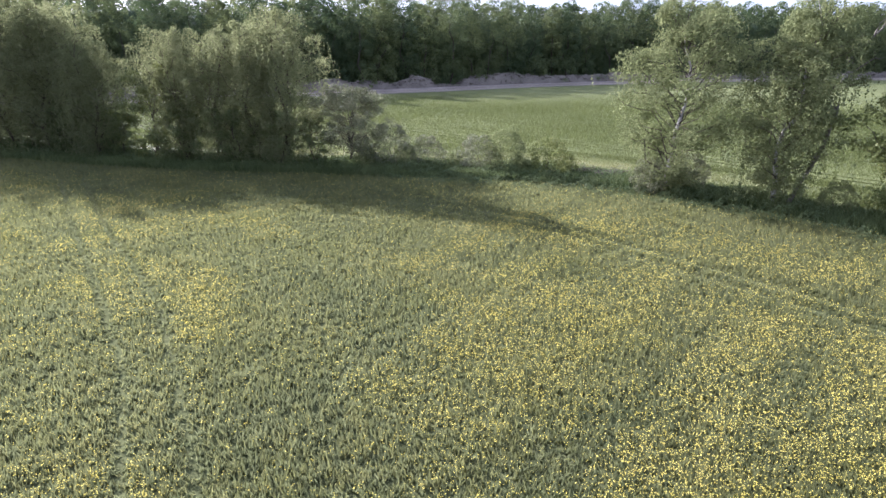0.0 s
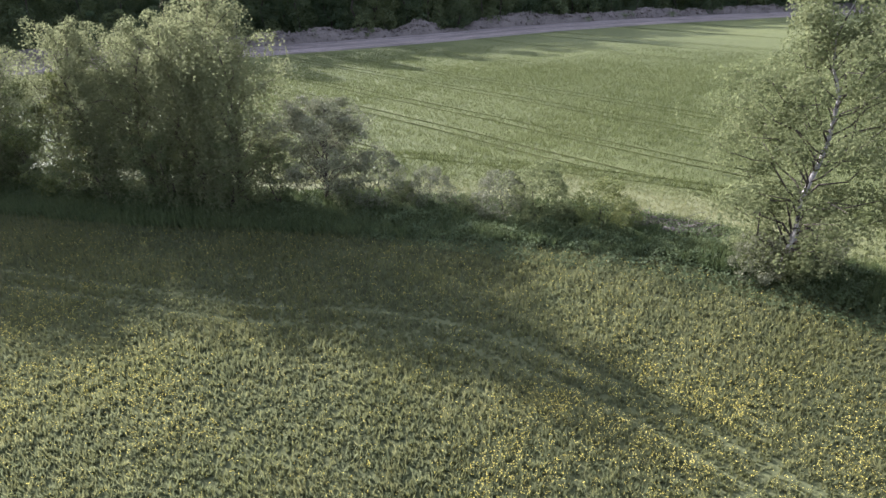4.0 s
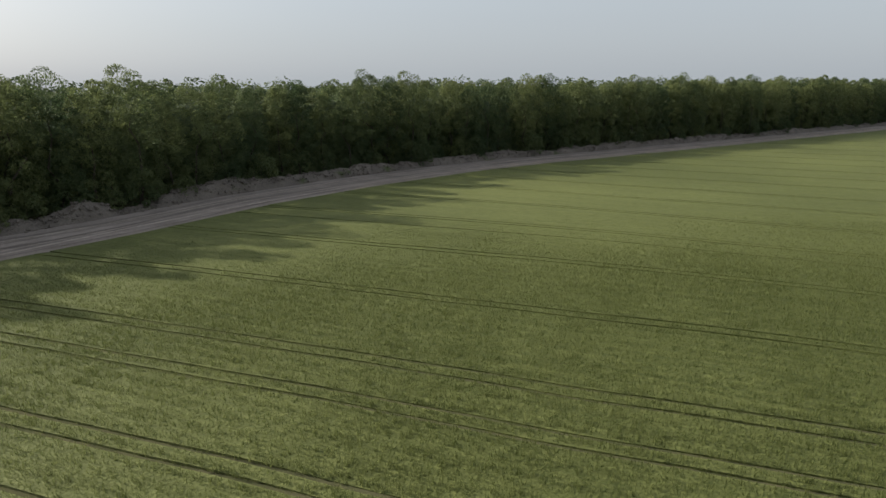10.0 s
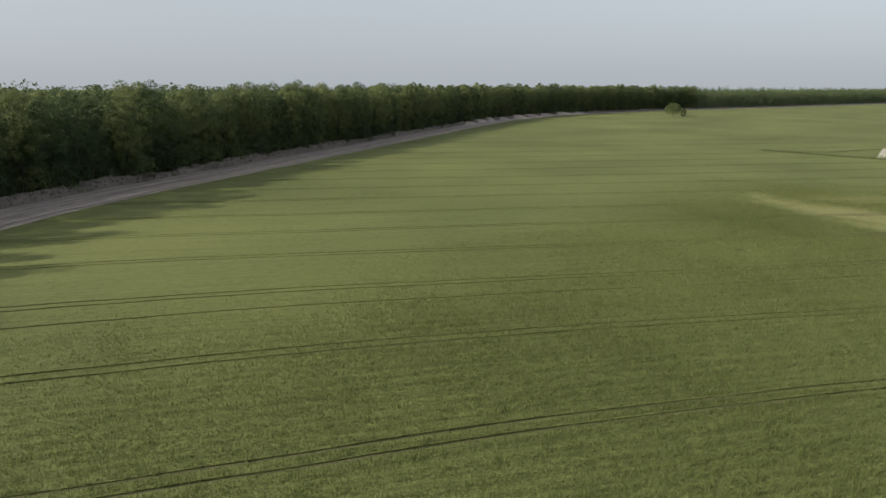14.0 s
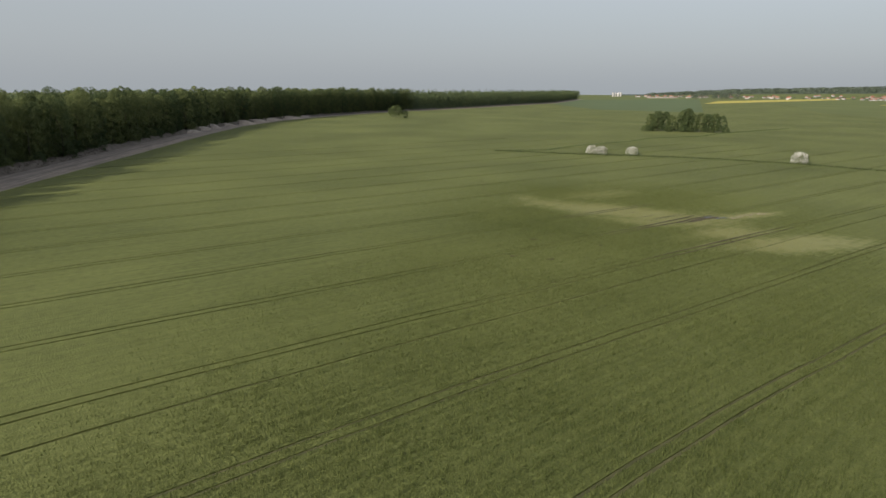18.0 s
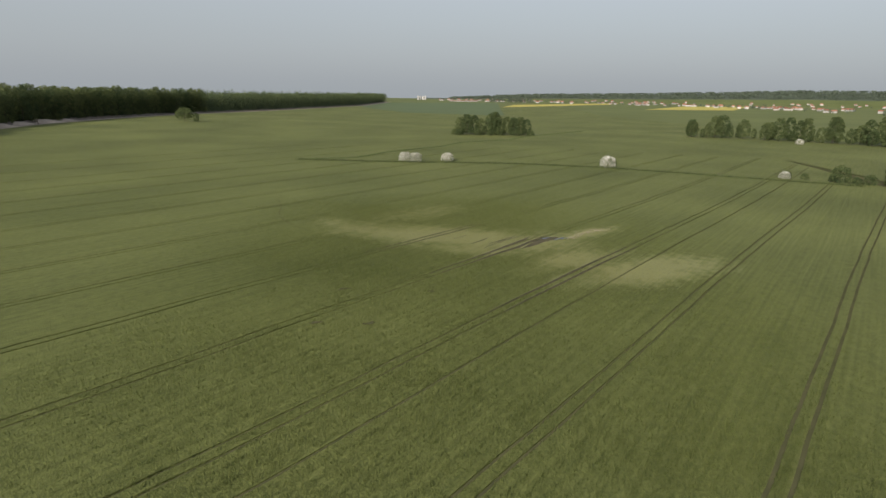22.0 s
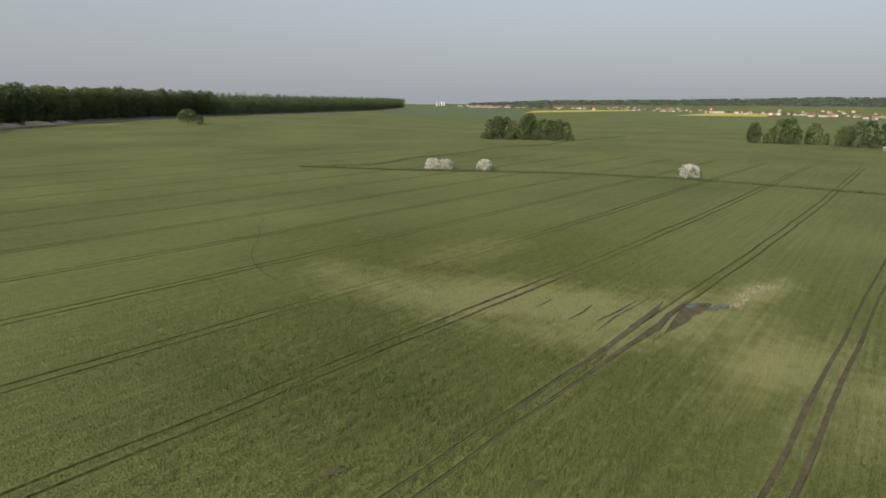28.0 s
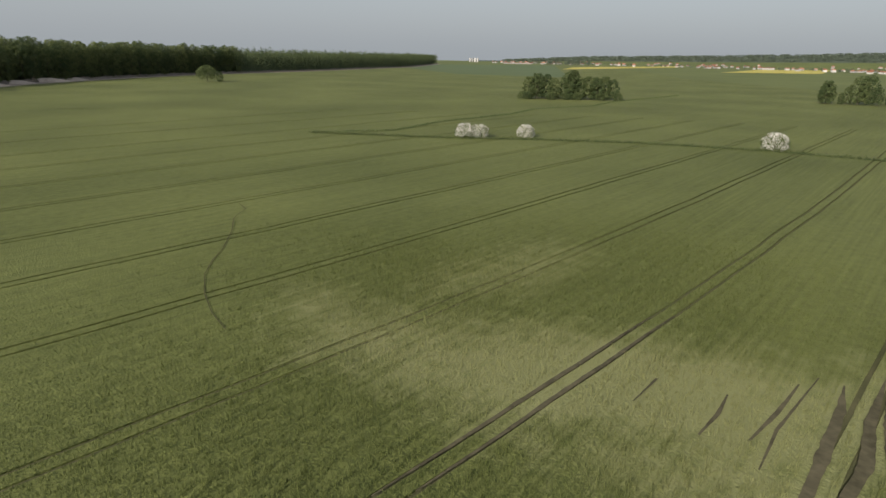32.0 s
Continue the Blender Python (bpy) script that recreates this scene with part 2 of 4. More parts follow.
def leaves(c, size, g, droop=0.0, out=None):
    """A small folded four-cornered leaf clump at each place."""
    n = len(c)
    size = np.broadcast_to(size, n)[:, None] * g.uniform(0.6, 1.35, (n, 1))
    a = g.normal(size=(n, 3))
    a[:, 2] -= droop * 2.2
    a /= np.linalg.norm(a, axis=1)[:, None]
    b = np.cross(a, g.normal(size=(n, 3)))
    b /= np.linalg.norm(b, axis=1)[:, None] + 1e-9
    k = np.cross(a, b)
    if out is not None:
        k = out + g.normal(size=(n, 3)) * 0.42
        k /= np.linalg.norm(k, axis=1)[:, None] + 1e-9
        a = np.cross(k, a)
        a /= np.linalg.norm(a, axis=1)[:, None] + 1e-9
        b = np.cross(k, a)
    w = g.uniform(0.45, 0.8, (n, 1))
    v = np.stack([c - a * size * 0.5, c + b * size * w * 0.5 + k * size * 0.12, c + a * size * 0.5, c - b * size * w * 0.5 + k * size * 0.12], 1)
    return v.reshape(-1, 3), np.arange(4 * n).reshape(n, 4)


FACING = []


def blob(c, r, n, g, shell=0.55):
    d = g.normal(size=(n, 3)) + np.array([0, 0, 0.35])
    d /= np.linalg.norm(d, axis=1)[:, None]
    FACING.append(d)
    return np.asarray(c) + d * np.asarray(r) * (shell + (1 - shell) * g.random((n, 1)) ** 0.6)


def limb_path(a, b, g, n=5, sag=0.1):
    t = np.linspace(0, 1, n)[:, None]
    p = np.asarray(a) + (np.asarray(b) - np.asarray(a)) * t
    L = np.linalg.norm(np.asarray(b) - np.asarray(a))
    p[1:-1] += g.normal(size=(n - 2, 3)) * L * 0.05
    p[:, 2] += np.sin(t[:, 0] * np.pi) * L * sag
    return p


def make_birch(seed, height, width, bole, leaf, clumps, per, leaf_mat, bark_mat, trunk_r=0.24, lean=(0.0, 0.0), strands=0, drop=2.2, stems=1, skirt=0):
    """A tree built bough by bough: stem, rising limbs, leaf clumps along them and hanging twigs below."""
    g = np.random.default_rng(seed)
    wood, limbs, pts, out = [], [], [], []
    per_stem = clumps // (3 * stems)
    for s_ in range(stems):
        a0 = g.uniform(0, 6.28)
        off = np.array([math.cos(a0), math.sin(a0), 0]) * width * 0.10 * (stems > 1)
        tip = np.array([lean[0], lean[1], height * (0.95 if s_ == 0 else g.uniform(0.72, 0.9))]) + off * 2.2
        tr = limb_path(off * 0.4, tip, g, 10, 0.0)
        tr[1:-1] = (tr[:-2] + 2 * tr[1:-1] + tr[2:]) / 4
        wood.append(tube(tr, trunk_r * (1 - np.linspace(0, 0.93, 10)) * (1 if s_ == 0 else 0.75), 8))
        for i in range(per_stem):
            u = (i + g.random() * 0.8) / per_stem
            h0 = bole + (height * 0.90 - bole) * u
            base = np.array([np.interp(h0 - 0.06 * height, tr[:, 2], tr[:, k]) for k in (0, 1)] + [h0 - 0.06 * height])
            an = i * 2.4 + g.uniform(-0.4, 0.4) + a0
            reach = width * 0.5 * math.sin(math.pi * (0.24 + 0.68 * u)) ** 0.8 * g.uniform(0.62, 1.08)
            end = base + np.array([math.cos(an) * reach, math.sin(an) * reach, reach * g.uniform(0.25, 0.7) + 0.05 * height])
            end[2] = min(end[2], height)
            path = limb_path(base, end, g, 6, 0.08)
            limbs.append(tube(path, np.linspace(trunk_r * 0.30 * (1.1 - 0.7 * u), 0.012, 6), 5))
            for t in (0.5, 0.78, 1.0):
                c = np.array([np.interp(t, np.linspace(0, 1, 6), path[:, k]) for k in range(3)]) + g.normal(size=3) * width * 0.035
                r = width * g.uniform(0.075, 0.125) * (1.15 - 0.35 * u)
                n = int(per * g.uniform(0.6, 1.4))
                d = g.normal(size=(n, 3)) + np.array([0, 0, 0.3])
                d /= np.linalg.norm(d, axis=1)[:, None]
                pts.append(c + d * np.array([r, r, r * 0.75]) * (0.25 + 0.75 * g.random((n, 1)) ** 0.6))
                away = np.array([math.cos(an), math.sin(an), 0.3])
                out.append(d + 0.5 * away)
                for _ in range(strands):
                    m = g.integers(8, 16)
                    e = g.normal(size=2) * r * 0.7
                    L = drop * g.uniform(0.4, 1.15) * min(1.0, c[2] / 4)
                    z = c[2] - L * np.sort(g.random(m))
                    sway = g.normal(size=2) * 0.12
                    q = np.column_stack([c[0] + e[0] + sway[0] * (c[2] - z) + g.normal(size=m) * 0.05, c[1] + e[1] + sway[1] * (c[2] - z) + g.normal(size=m) * 0.05, z])
                    pts.append(q)
                    out.append(g.normal(size=(m, 3)) * np.array([0.8, 0.8, 0.2]) + away)
    for _ in range(skirt):
        an, rr = g.uniform(0, 6.28), width * g.uniform(0.05, 0.3)
        c = np.array([math.cos(an) * rr, math.sin(an) * rr, g.uniform(0.6, 2.4)])
        n = per
        d = g.normal(size=(n, 3)) + np.array([0, 0, 0.4])
        d /= np.linalg.norm(d, axis=1)[:, None]
        pts.append(c + d * np.array([0.9, 0.9, 0.7]) * (0.3 + 0.7 * g.random((n, 1))))
        out.append(d)
    pts, out = np.concatenate(pts), np.concatenate(out)
    k = pts[:, 2] > 0.15
    crown = mesh_from("crown", *leaves(pts[k], leaf, g, 0.4 if strands else 0.0, out[k]), leaf_mat)
    return [mesh_from("stem", *w, bark_mat, True) for w in wood], [mesh_from("limb", *w, M_BARK, True) for w in limbs], crown


def make_dome(seed, height, width, bole, leaf, clumps, per, leaf_mat, bark_mat, trunk_r=0.3, swell=1.0):
    """A broad tree whose crown is a dome of rounded leaf clumps round a dark middle."""
    g = np.random.default_rng(seed)
    pts, out = [], []
    H = height - bole
    wood = [tube(limb_path((0, 0, 0), (g.uniform(-0.6, 0.6), g.uniform(-0.6, 0.6), bole + H * 0.6), g, 6, 0.0), np.linspace(trunk_r, trunk_r * 0.3, 6), 6)]
    for i in range(clumps):
        u = (i + 0.5) / clumps
        prof = math.sin(math.pi * (0.22 + 0.69 * u)) ** 0.7
        an = i * 2.39996 + g.uniform(-0.3, 0.3)
        rc = width * g.uniform(0.13, 0.22) * swell
        rad = max(0.0, width * 0.5 * prof - rc * 0.6) * g.uniform(0.8, 1.08)
        c = np.array([math.cos(an) * rad, math.sin(an) * rad, bole + rc * 0.4 + (H - rc * 1.2) * u + g.normal() * 0.015 * H])
        n = int(per * g.uniform(0.7, 1.3))
        away = np.array([math.cos(an), math.sin(an), 0.15 + 0.9 * u])
        away /= np.linalg.norm(away)
        d = g.normal(size=(n, 3)) + 0.75 * away
        d /= np.linalg.norm(d, axis=1)[:, None]
        pts.append(c + d * np.array([rc, rc, rc * 0.8]) * g.uniform(0.72, 1.05, (n, 1)))
        out.append(d)
    pts, out = np.concatenate(pts), np.concatenate(out)
    return [mesh_from("stem", *join(wood), bark_mat, True)], [], mesh_from("crown", *leaves(pts, leaf, g, 0.0, out), leaf_mat)


def plant(name, meshes, x, y, label, category, group="", turn=0.0, scale=1.0, z=0.0):
    ob = thing(name, x, y, label, category, group, turn=turn, scale=scale, z=z)
    for me in meshes[0]:
        part("trunk", me, ob)
    for me in meshes[1]:
        part("limb", me, ob)
    part("crown", meshes[2], ob)
    return ob


# ---------------------------------------------------------------- lines of the plan
EDGE = np.array([(-190, 62), (-140, 98), (-105, 121), (-73.5, 141.7), (-59.8, 149.5), (-43.1, 158.4), (-24.2, 168.8), (-2, 181.6), (25.8, 201), (58.5, 216.5), (92, 229), (125, 237), (181, 246), (298, 266), (440, 290), (550, 303), (650, 299), (760, 275), (880, 238), (1130, 110), (1630, -105), (2400, -300)], float)
DITCH = np.array([(-230, 130), (-160, 104), (-100, 93), (-58, 82), (-37, 75), (-24, 72.5), (-10, 71), (4, 69), (13, 67), (19, 63), (26, 57), (32, 49), (38, 38), (52, 12), (84, -40), (140, -95), (236, -132)], float)
HEDGE = np.array([(350, 92), (341, 67), (334, 45), (330, 22), (321, -8), (304, -38), (282, -62), (256, -88), (236, -110)], float)


def along(line, step):
    """Evenly spaced points of a polyline, with the unit normal to its left."""
    d = np.r_[0, np.cumsum(np.linalg.norm(np.diff(line, axis=0), axis=1))]
    s = np.arange(0, d[-1], step)
    p = np.stack([np.interp(s, d, line[:, i]) for i in (0, 1)], 1)
    k = np.gradient(p, axis=0)
    for _ in range(3):
        k[1:-1] = (k[:-2] + k[1:-1] + k[2:]) / 3
    k /= np.linalg.norm(k, axis=1)[:, None]
    return p, np.stack([-k[:, 1], k[:, 0]], 1)


def inside(p, poly):
    x, y = p[:, 0], p[:, 1]
    r = np.zeros(len(p), bool)
    for (x1, y1), (x2, y2) in zip(poly, np.roll(poly, -1, 0)):
        k = (y1 > y) != (y2 > y)
        r ^= k & (x < (x2 - x1) * (y - y1) / ((y2 - y1) if y2 != y1 else 1e-9) + x1)
    return r


def nearest(p, line, closed=False):
    """The nearest point of a polyline to each point, and its distance."""
    best, spot = np.full(len(p), 1e9), np.zeros((len(p), 2))
    nxt = np.roll(line, -1, 0) if closed else line[1:]
    for a, b in zip(line, nxt):
        t = np.clip(((p - a) @ (b - a)) / ((b - a) @ (b - a) + 1e-9), 0, 1)
        q = a + t[:, None] * (b - a)
        d = np.linalg.norm(p - q, axis=1)
        k = d < best
        best[k], spot[k] = d[k], q[k]
    return best, spot


def wob(x, y, s, seed=0.0):
    """A cheap smooth wobble, about -1 to 1, of size s metres."""
    a, b = x / s + seed, y / s - seed * 1.7
    return (np.sin(a * 1.3 + 2.1 * np.sin(b * 0.7 + 1.3)) + np.sin(b * 1.7 + 1.9 * np.sin(a * 0.9 + 0.4)) + 0.6 * np.sin(a * 3.1 - b * 2.3)) / 2.6


def sheet(name, poly, z, material, label, category):
    me = bpy.data.meshes.new(name)
    me.from_pydata([(x, y, z) for x, y in poly], [], [list(range(len(poly)))])
    me.materials.append(material)
    return tagged(new(name, me), label, category, kind="structure")


def ribbon(name, p, n, a, b, cols, zfun, material, label, category, soft=True, lip=0.0):
    w = np.linspace(0, 1, cols)
    if lip:
        w = np.r_[0, np.linspace(lip, 1 - lip, cols - 2), 1]
    off = a[:, None] + (b - a)[:, None] * w[None]
    P = p[:, None] + n[:, None] * off[..., None]
    z = zfun(P[..., 0], P[..., 1], w[None])
    v = np.concatenate([P, z[..., None]], -1).reshape(-1, 3)
    i, j = np.meshgrid(np.arange(len(p) - 1), np.arange(cols - 1), indexing="ij")
    f = np.stack([i * cols + j, (i + 1) * cols + j, (i + 1) * cols + j + 1, i * cols + j + 1], -1).reshape(-1, 4)
    return tagged(new(name, mesh_from(name, v, f, material, soft)), label, category, kind="structure")


# ---------------------------------------------------------------- ground
ring = [(4900 * math.cos(i * math.pi / 48), 4900 * math.sin(i * math.pi / 48)) for i in range(96)]
sheet("ground", ring, -0.06, M_FARM, "wide flat green farmland reaching the horizon", "ground")


TRAM_X = np.linspace(-200, 460, 1321)
TRAM_Y = np.cumsum(np.interp(TRAM_X, [-30, 20, 50, 90, 130, 180, 260], [-0.93, -1.02, -0.99, -1.27, -1.255, -1.32, -1.22])) * 0.5
TRAM_Y -= np.interp(20, TRAM_X, TRAM_Y)


def tram(x):
    """How far a drill row has run along y since x was 20."""
    return np.interp(x, TRAM_X, TRAM_Y)


# wheel tracks: middle of the pair, in metres along y where x is 20
TRAMS = [26.0, 57.5, 73.6, 84.1, 100.3, 111.2, 137.9, 169.2, 202.4, 233.8, 263.9, 292.9, 324.3, 354, 384, 415, 446, 478, 511, 551, 591]
HEAD = np.array([(-180, 118), (-100, 110), (-58, 100), (-37, 93.5), (-13.5, 87.4), (-4, 84.6), (3, 82.3), (9.5, 80), (15, 77.6), (20.5, 75), (28, 70), (36, 62), (44, 49), (58, 22), (90, -30), (146, -85), (236, -119)], float)
hp, hn = along(HEAD, 2.0)
SINGLES = [191.5]
FIELD = np.concatenate([EDGE[(EDGE[:, 0] <= 440)], np.array([(440, 60), (400, -60), (330, -160)]), (hp + hn * 0.93)[::-1][:-1]])
SOIL = np.concatenate([EDGE[(EDGE[:, 0] <= 440)], np.array([(440, 60), (400, -60), (330, -160)]), DITCH[::-1][:-1] + np.array([0.6, 1.6])])
sheet("field_soil", SOIL, 0.0, M_SOIL, "dark moist soil under the wheat", "soil")
# places where the crop stands thin: middle, half length, half width, turn, how bare
THIN = [(185, 63, 26, 8.5, 62, 1.0), (151.5, 33.5, 16, 7, -79, 1.0), (161, 44, 12, 5, -65, 0.8), (176, 46, 10, 6, -50, 0.9), (182, 31, 9, 3, -65, 0.8), (213, 63, 13, 6, -55, 0.42), (204, 87, 7, 4, 20, 0.5), (172, 60, 12, 5, 65, 0.6), (-5, 74, 26, 3.4, -12, 0.7), (17, 70, 14, 3.4, -32, 0.7)]
# bare muddy ruts in the wet hollow: line and half width at each point
RUTS = [([(157, 74), (161.9, 68.1), (167.9, 60.3), (173.5, 53.6), (178, 48.3), (181.3, 45.0)], [0.12, 0.16, 0.36, 0.54, 0.44, 0.06]),
        ([(157, 72), (161.6, 65.8), (167.3, 58.7), (172.1, 51.7), (176.2, 47.5), (181.7, 40.7)], [0.12, 0.16, 0.36, 0.54, 0.50, 0.06]),
        ([(170.6, 51.6), (173.6, 47.8), (176.4, 44.9), (178.4, 41.8), (179.4, 39.2)], [0.05, 0.9, 1.25, 1.7, 0.2]),
        ([(176.8, 60.5), (179, 57.6), (181.6, 55.0)], [0.10, 0.20, 0.08]),
        ([(175.7, 57.4), (178.6, 53.0), (182.0, 48.5)], [0.10, 0.24, 0.08]),
        ([(172.8, 58.8), (176.6, 54.6), (182.7, 46.1)], [0.06, 0.16, 0.06]),
        ([(181.5, 63.0), (184.5, 59.4)], [0.06, 0.14])]
for w_, x0_, x1_, hw_ in ((202.4, 136, 168, 0.30), (263.9, 174, 196, 0.26)):
    for sg_ in (-1, 1):
        xs_ = np.linspace(x0_, x1_, 9)
        RUTS.append(([(a, w_ + sg_ * 0.84 * 1.55 + float(tram(a)) + 0.25 * float(wob(a, w_ + float(tram(a)), 9))) for a in xs_], list(hw_ * np.sin(np.linspace(0.25, 2.9, 9)))))


def muddy(x, y):
    """Metres from each place to the rim of the nearest muddy rut."""
    p, r = np.column_stack([x, y]), np.full(len(x), 99.0)
    near = (x > 130) & (x < 200) & (y < 90)
    for line, hw in RUTS:
        line = np.array(line)
        d, spot = nearest(p[near], line)
        r[near] = np.minimum(r[near], d - np.interp(spot[:, 0], *zip(*sorted(zip(line[:, 0], hw)))))
    return r


def thinness(x, y):
    r = np.zeros(len(x))
    for cx, cy, a, b, ang, bare in THIN:
        c, s = math.cos(radians(ang)), math.sin(radians(ang))
        u, v = ((x - cx) * c + (y - cy) * s) / a, (-(x - cx) * s + (y - cy) * c) / b
        r = np.maximum(r, bare * np.clip(1.35 - np.sqrt(u * u + v * v) + 0.22 * wob(x, y, 5) + 0.12 * wob(x, y, 1.7, 3.0), 0, 1))
    return r


def standing(x, y):
    """How far the crop is drawn blade by blade: 1 along the way, 0 far off."""
    mid = np.interp(x, [-90, -45, 0, 30, 80, 150, 255], [138, 120, 112, 110, 90, 68, 58])
    lim = np.interp(x, [-90, -45, 20, 80, 160, 255], [44, 56, 70, 70, 66, 52])
    return np.clip((lim - np.abs(y - mid)) / 44, 0, 1) * np.clip((250 - x) / 36, 0, 1) * np.clip((x + 100) / 22, 0, 1)


def canopy():
    half, gauge = 0.22, 0.84
    cuts, solid = [], []
    at = -260.0
    k = 1.55
    for w in sorted([w + s * gauge * k for w in TRAMS for s in (-1, 1)] + SINGLES):
        a, b = w - half * k, w + half * k
        n = max(1, int((a - at) / 3.0))
        for i in range(n):
            cuts.append(at + (a - at) * i / n)
            solid.append(True)
        cuts.append(a)
        solid.append(False)
        at = b
    while at < 1050:
        cuts.append(at)
        solid.append(True)
        at += 4.0
    cuts = np.array(cuts)
    xs = np.arange(-190, 440.1, 2.5)
    X, W = np.meshgrid(xs, cuts, indexing="ij")
    Y = W + tram(X)
    Y += 0.25 * wob(X, Y, 9)
    nx, nw = X.shape
    i, j = np.meshgrid(np.arange(nx - 1), np.arange(nw - 1), indexing="ij")
    q = np.stack([i * nw + j, (i + 1) * nw + j, (i + 1) * nw + j + 1, i * nw + j + 1], -1).reshape(-1, 4)
    ok = np.broadcast_to(np.array(solid[:-1])[None], (nx - 1, nw - 1)).reshape(-1)
    P = np.stack([X.ravel(), Y.ravel()], 1)
    inn = inside(P, FIELD)
    q = q[ok & (inn[q].sum(1) >= 1)]
    out = np.unique(q[~inn[q]])
    P[out] = nearest(P[out], FIELD, True)[1]
    used = np.unique(q)
    re = np.full(len(P), -1)
    re[used] = np.arange(len(used))
    P, q = P[used], re[q]
    z = 0.21 + 0.03 * wob(P[:, 0], P[:, 1], 2.3) + 0.06 * wob(P[:, 0], P[:, 1], 11, 3.0) - 0.04 * thinness(P[:, 0], P[:, 1]) - 0.05 * standing(P[:, 0], P[:, 1])
    v = np.column_stack([P, z])
    e = np.concatenate([q[:, [0, 1]], q[:, [1, 2]], q[:, [2, 3]], q[:, [3, 0]]])
    key = np.sort(e, 1)
    _, inv, cnt = np.unique(key, axis=0, return_inverse=True, return_counts=True)
    rim = e[cnt[inv.ravel()] == 1]
    low = v.copy()
    low[:, 2] = 0.01
    n = len(v)
    skirt = np.stack([rim[:, 1], rim[:, 0], rim[:, 0] + n, rim[:, 1] + n], 1)
    me = mesh_from("wheat_field", np.concatenate([v, low]), np.concatenate([q, skirt]), M_WHEAT)
    th = thinness(me_x(me)[:, 0], me_x(me)[:, 1])
    at_ = me.attributes.new("thin", "FLOAT", "POINT")
    at_.data.foreach_set("value", th.astype(np.float32))
    return me


def me_x(me):
    a = np.empty(len(me.vertices) * 3, np.float32)
    me.vertices.foreach_get("co", a)
    return a.reshape(-1, 3)


tagged(new("wheat_field", canopy()), "green knee-high wheat with paired wheel tracks", "wheat field", kind="structure")
hd = nearest(hp, DITCH)[0]
one_h = np.ones(len(hp))


def strip_z(x, y, w):
    return (0.17 + 0.04 * wob(x, y, 2.3) + 0.04 * wob(x, y, 7, 3.0)) * np.where((w <= 0) | (w >= 1), 0.03, 1.0)


HEADLAND = [ribbon("wheat_headland", hp, hn, -(hd - 2.6), -0.93 * one_h, 12, strip_z, M_WHEAT, "thin yellowing wheat between the wheel tracks and the ditch", "wheat strip", False, 0.006),
            ribbon("wheat_headland", hp, hn, -0.77 * one_h, 0.77 * one_h, 12, strip_z, M_WHEAT, "narrow strip of wheat between two wheel tracks", "wheat strip", False, 0.04)]
for ob in HEADLAND:
    co = me_x(ob.data)
    ob.data.attributes.new("thin", "FLOAT", "POINT").data.foreach_set("value", thinness(co[:, 0], co[:, 1]).astype(np.float32))
far = np.concatenate([EDGE[EDGE[:, 0] >= 440], np.array([(2400, -900), (1500, -620), (1000, -420), (225, -330), (225, -128), (236, -131), (330, -160), (400, -60), (440, 60)])])
sheet("far_wheat_field", far, 0.27, M_WHEAT, "even green wheat stretching away to the far fields", "wheat field")


# ---------------------------------------------------------------- meadow
MEADOW = np.concatenate([DITCH, np.array([(236, -400), (-230, -400)])])
sheet("meadow", MEADOW, -0.03, M_MEADOW, "rough flowering meadow ground", "meadow")

# ---------------------------------------------------------------- dirt road and spoil bank
ep, en = along(EDGE, 4.0)


wid = np.interp(ep[:, 0], [-190, -60, 60, 300, 600, 1200, 2400], [20, 19, 20, 20, 18, 14, 12])
one = np.ones(len(ep))
ribbon("dirt_road", ep, en, 0 * one, wid, 14, lambda x, y, w: 0.03 + 0.07 * wob(x, y, 3.1) * (w > 0.02) + 0.05 * wob(x, y, 1.1, 2), M_TRACK, "broad rutted strip of bare grey earth", "dirt road")
bp_, bn_ = along(EDGE, 1.5)
bw = np.interp(bp_[:, 0], ep[:, 0], wid)
rise = np.clip(1.9 + 0.7 * wob(bp_[:, 0], bp_[:, 1], 13) + 0.55 * wob(bp_[:, 0], bp_[:, 1], 3.3, 5) + 0.35 * wob(bp_[:, 0], bp_[:, 1], 1.6, 2), 0.8, 3.8)
rise += 1.3 * np.exp(-((bp_[:, 0] - 0) / 5) ** 2) + 0.9 * np.exp(-((bp_[:, 0] - 32) / 14) ** 4) + 0.05
rise *= np.where(np.abs(bp_[:, 0] - 10) < 4.5, 0.2, 1.0)


def bank_z(x, y, w):
    prof = np.clip(np.sin(np.pi * np.clip(w, 0, 1)) ** 0.8, 0, 1)
    return 0.02 + prof * (rise[:, None] + 0.34 * wob(x, y, 1.7, 1.0) + 0.26 * wob(x, y, 0.8, 4.0))


ribbon("spoil_bank", bp_, bn_, bw - 0.5, bw + 6.5, 12, bank_z, M_BERM, "long lumpy bank of heaped earth along the wood", "earth bank")
g = np.random.default_rng(61)
n = 9000
kq = g.integers(0, int((bp_[:, 0] < 330).sum()), n)
wq = g.beta(1.2, 1.6, n)
P = bp_[kq] + bn_[kq] * (bw[kq] - 0.5 + 7.0 * wq)[:, None] + g.uniform(-0.7, 0.7, (n, 2))
zq = 0.02 + np.clip(np.sin(np.pi * wq) ** 0.8, 0, 1) * rise[kq]
rq = g.uniform(0.15, 0.62, n) * g.random(n) ** 0.5
OCTA = np.array([(1, 0, 0), (0, 1, 0), (-1, 0, 0), (0, -1, 0), (0, 0, 0.8), (0, 0, -0.8)], float)
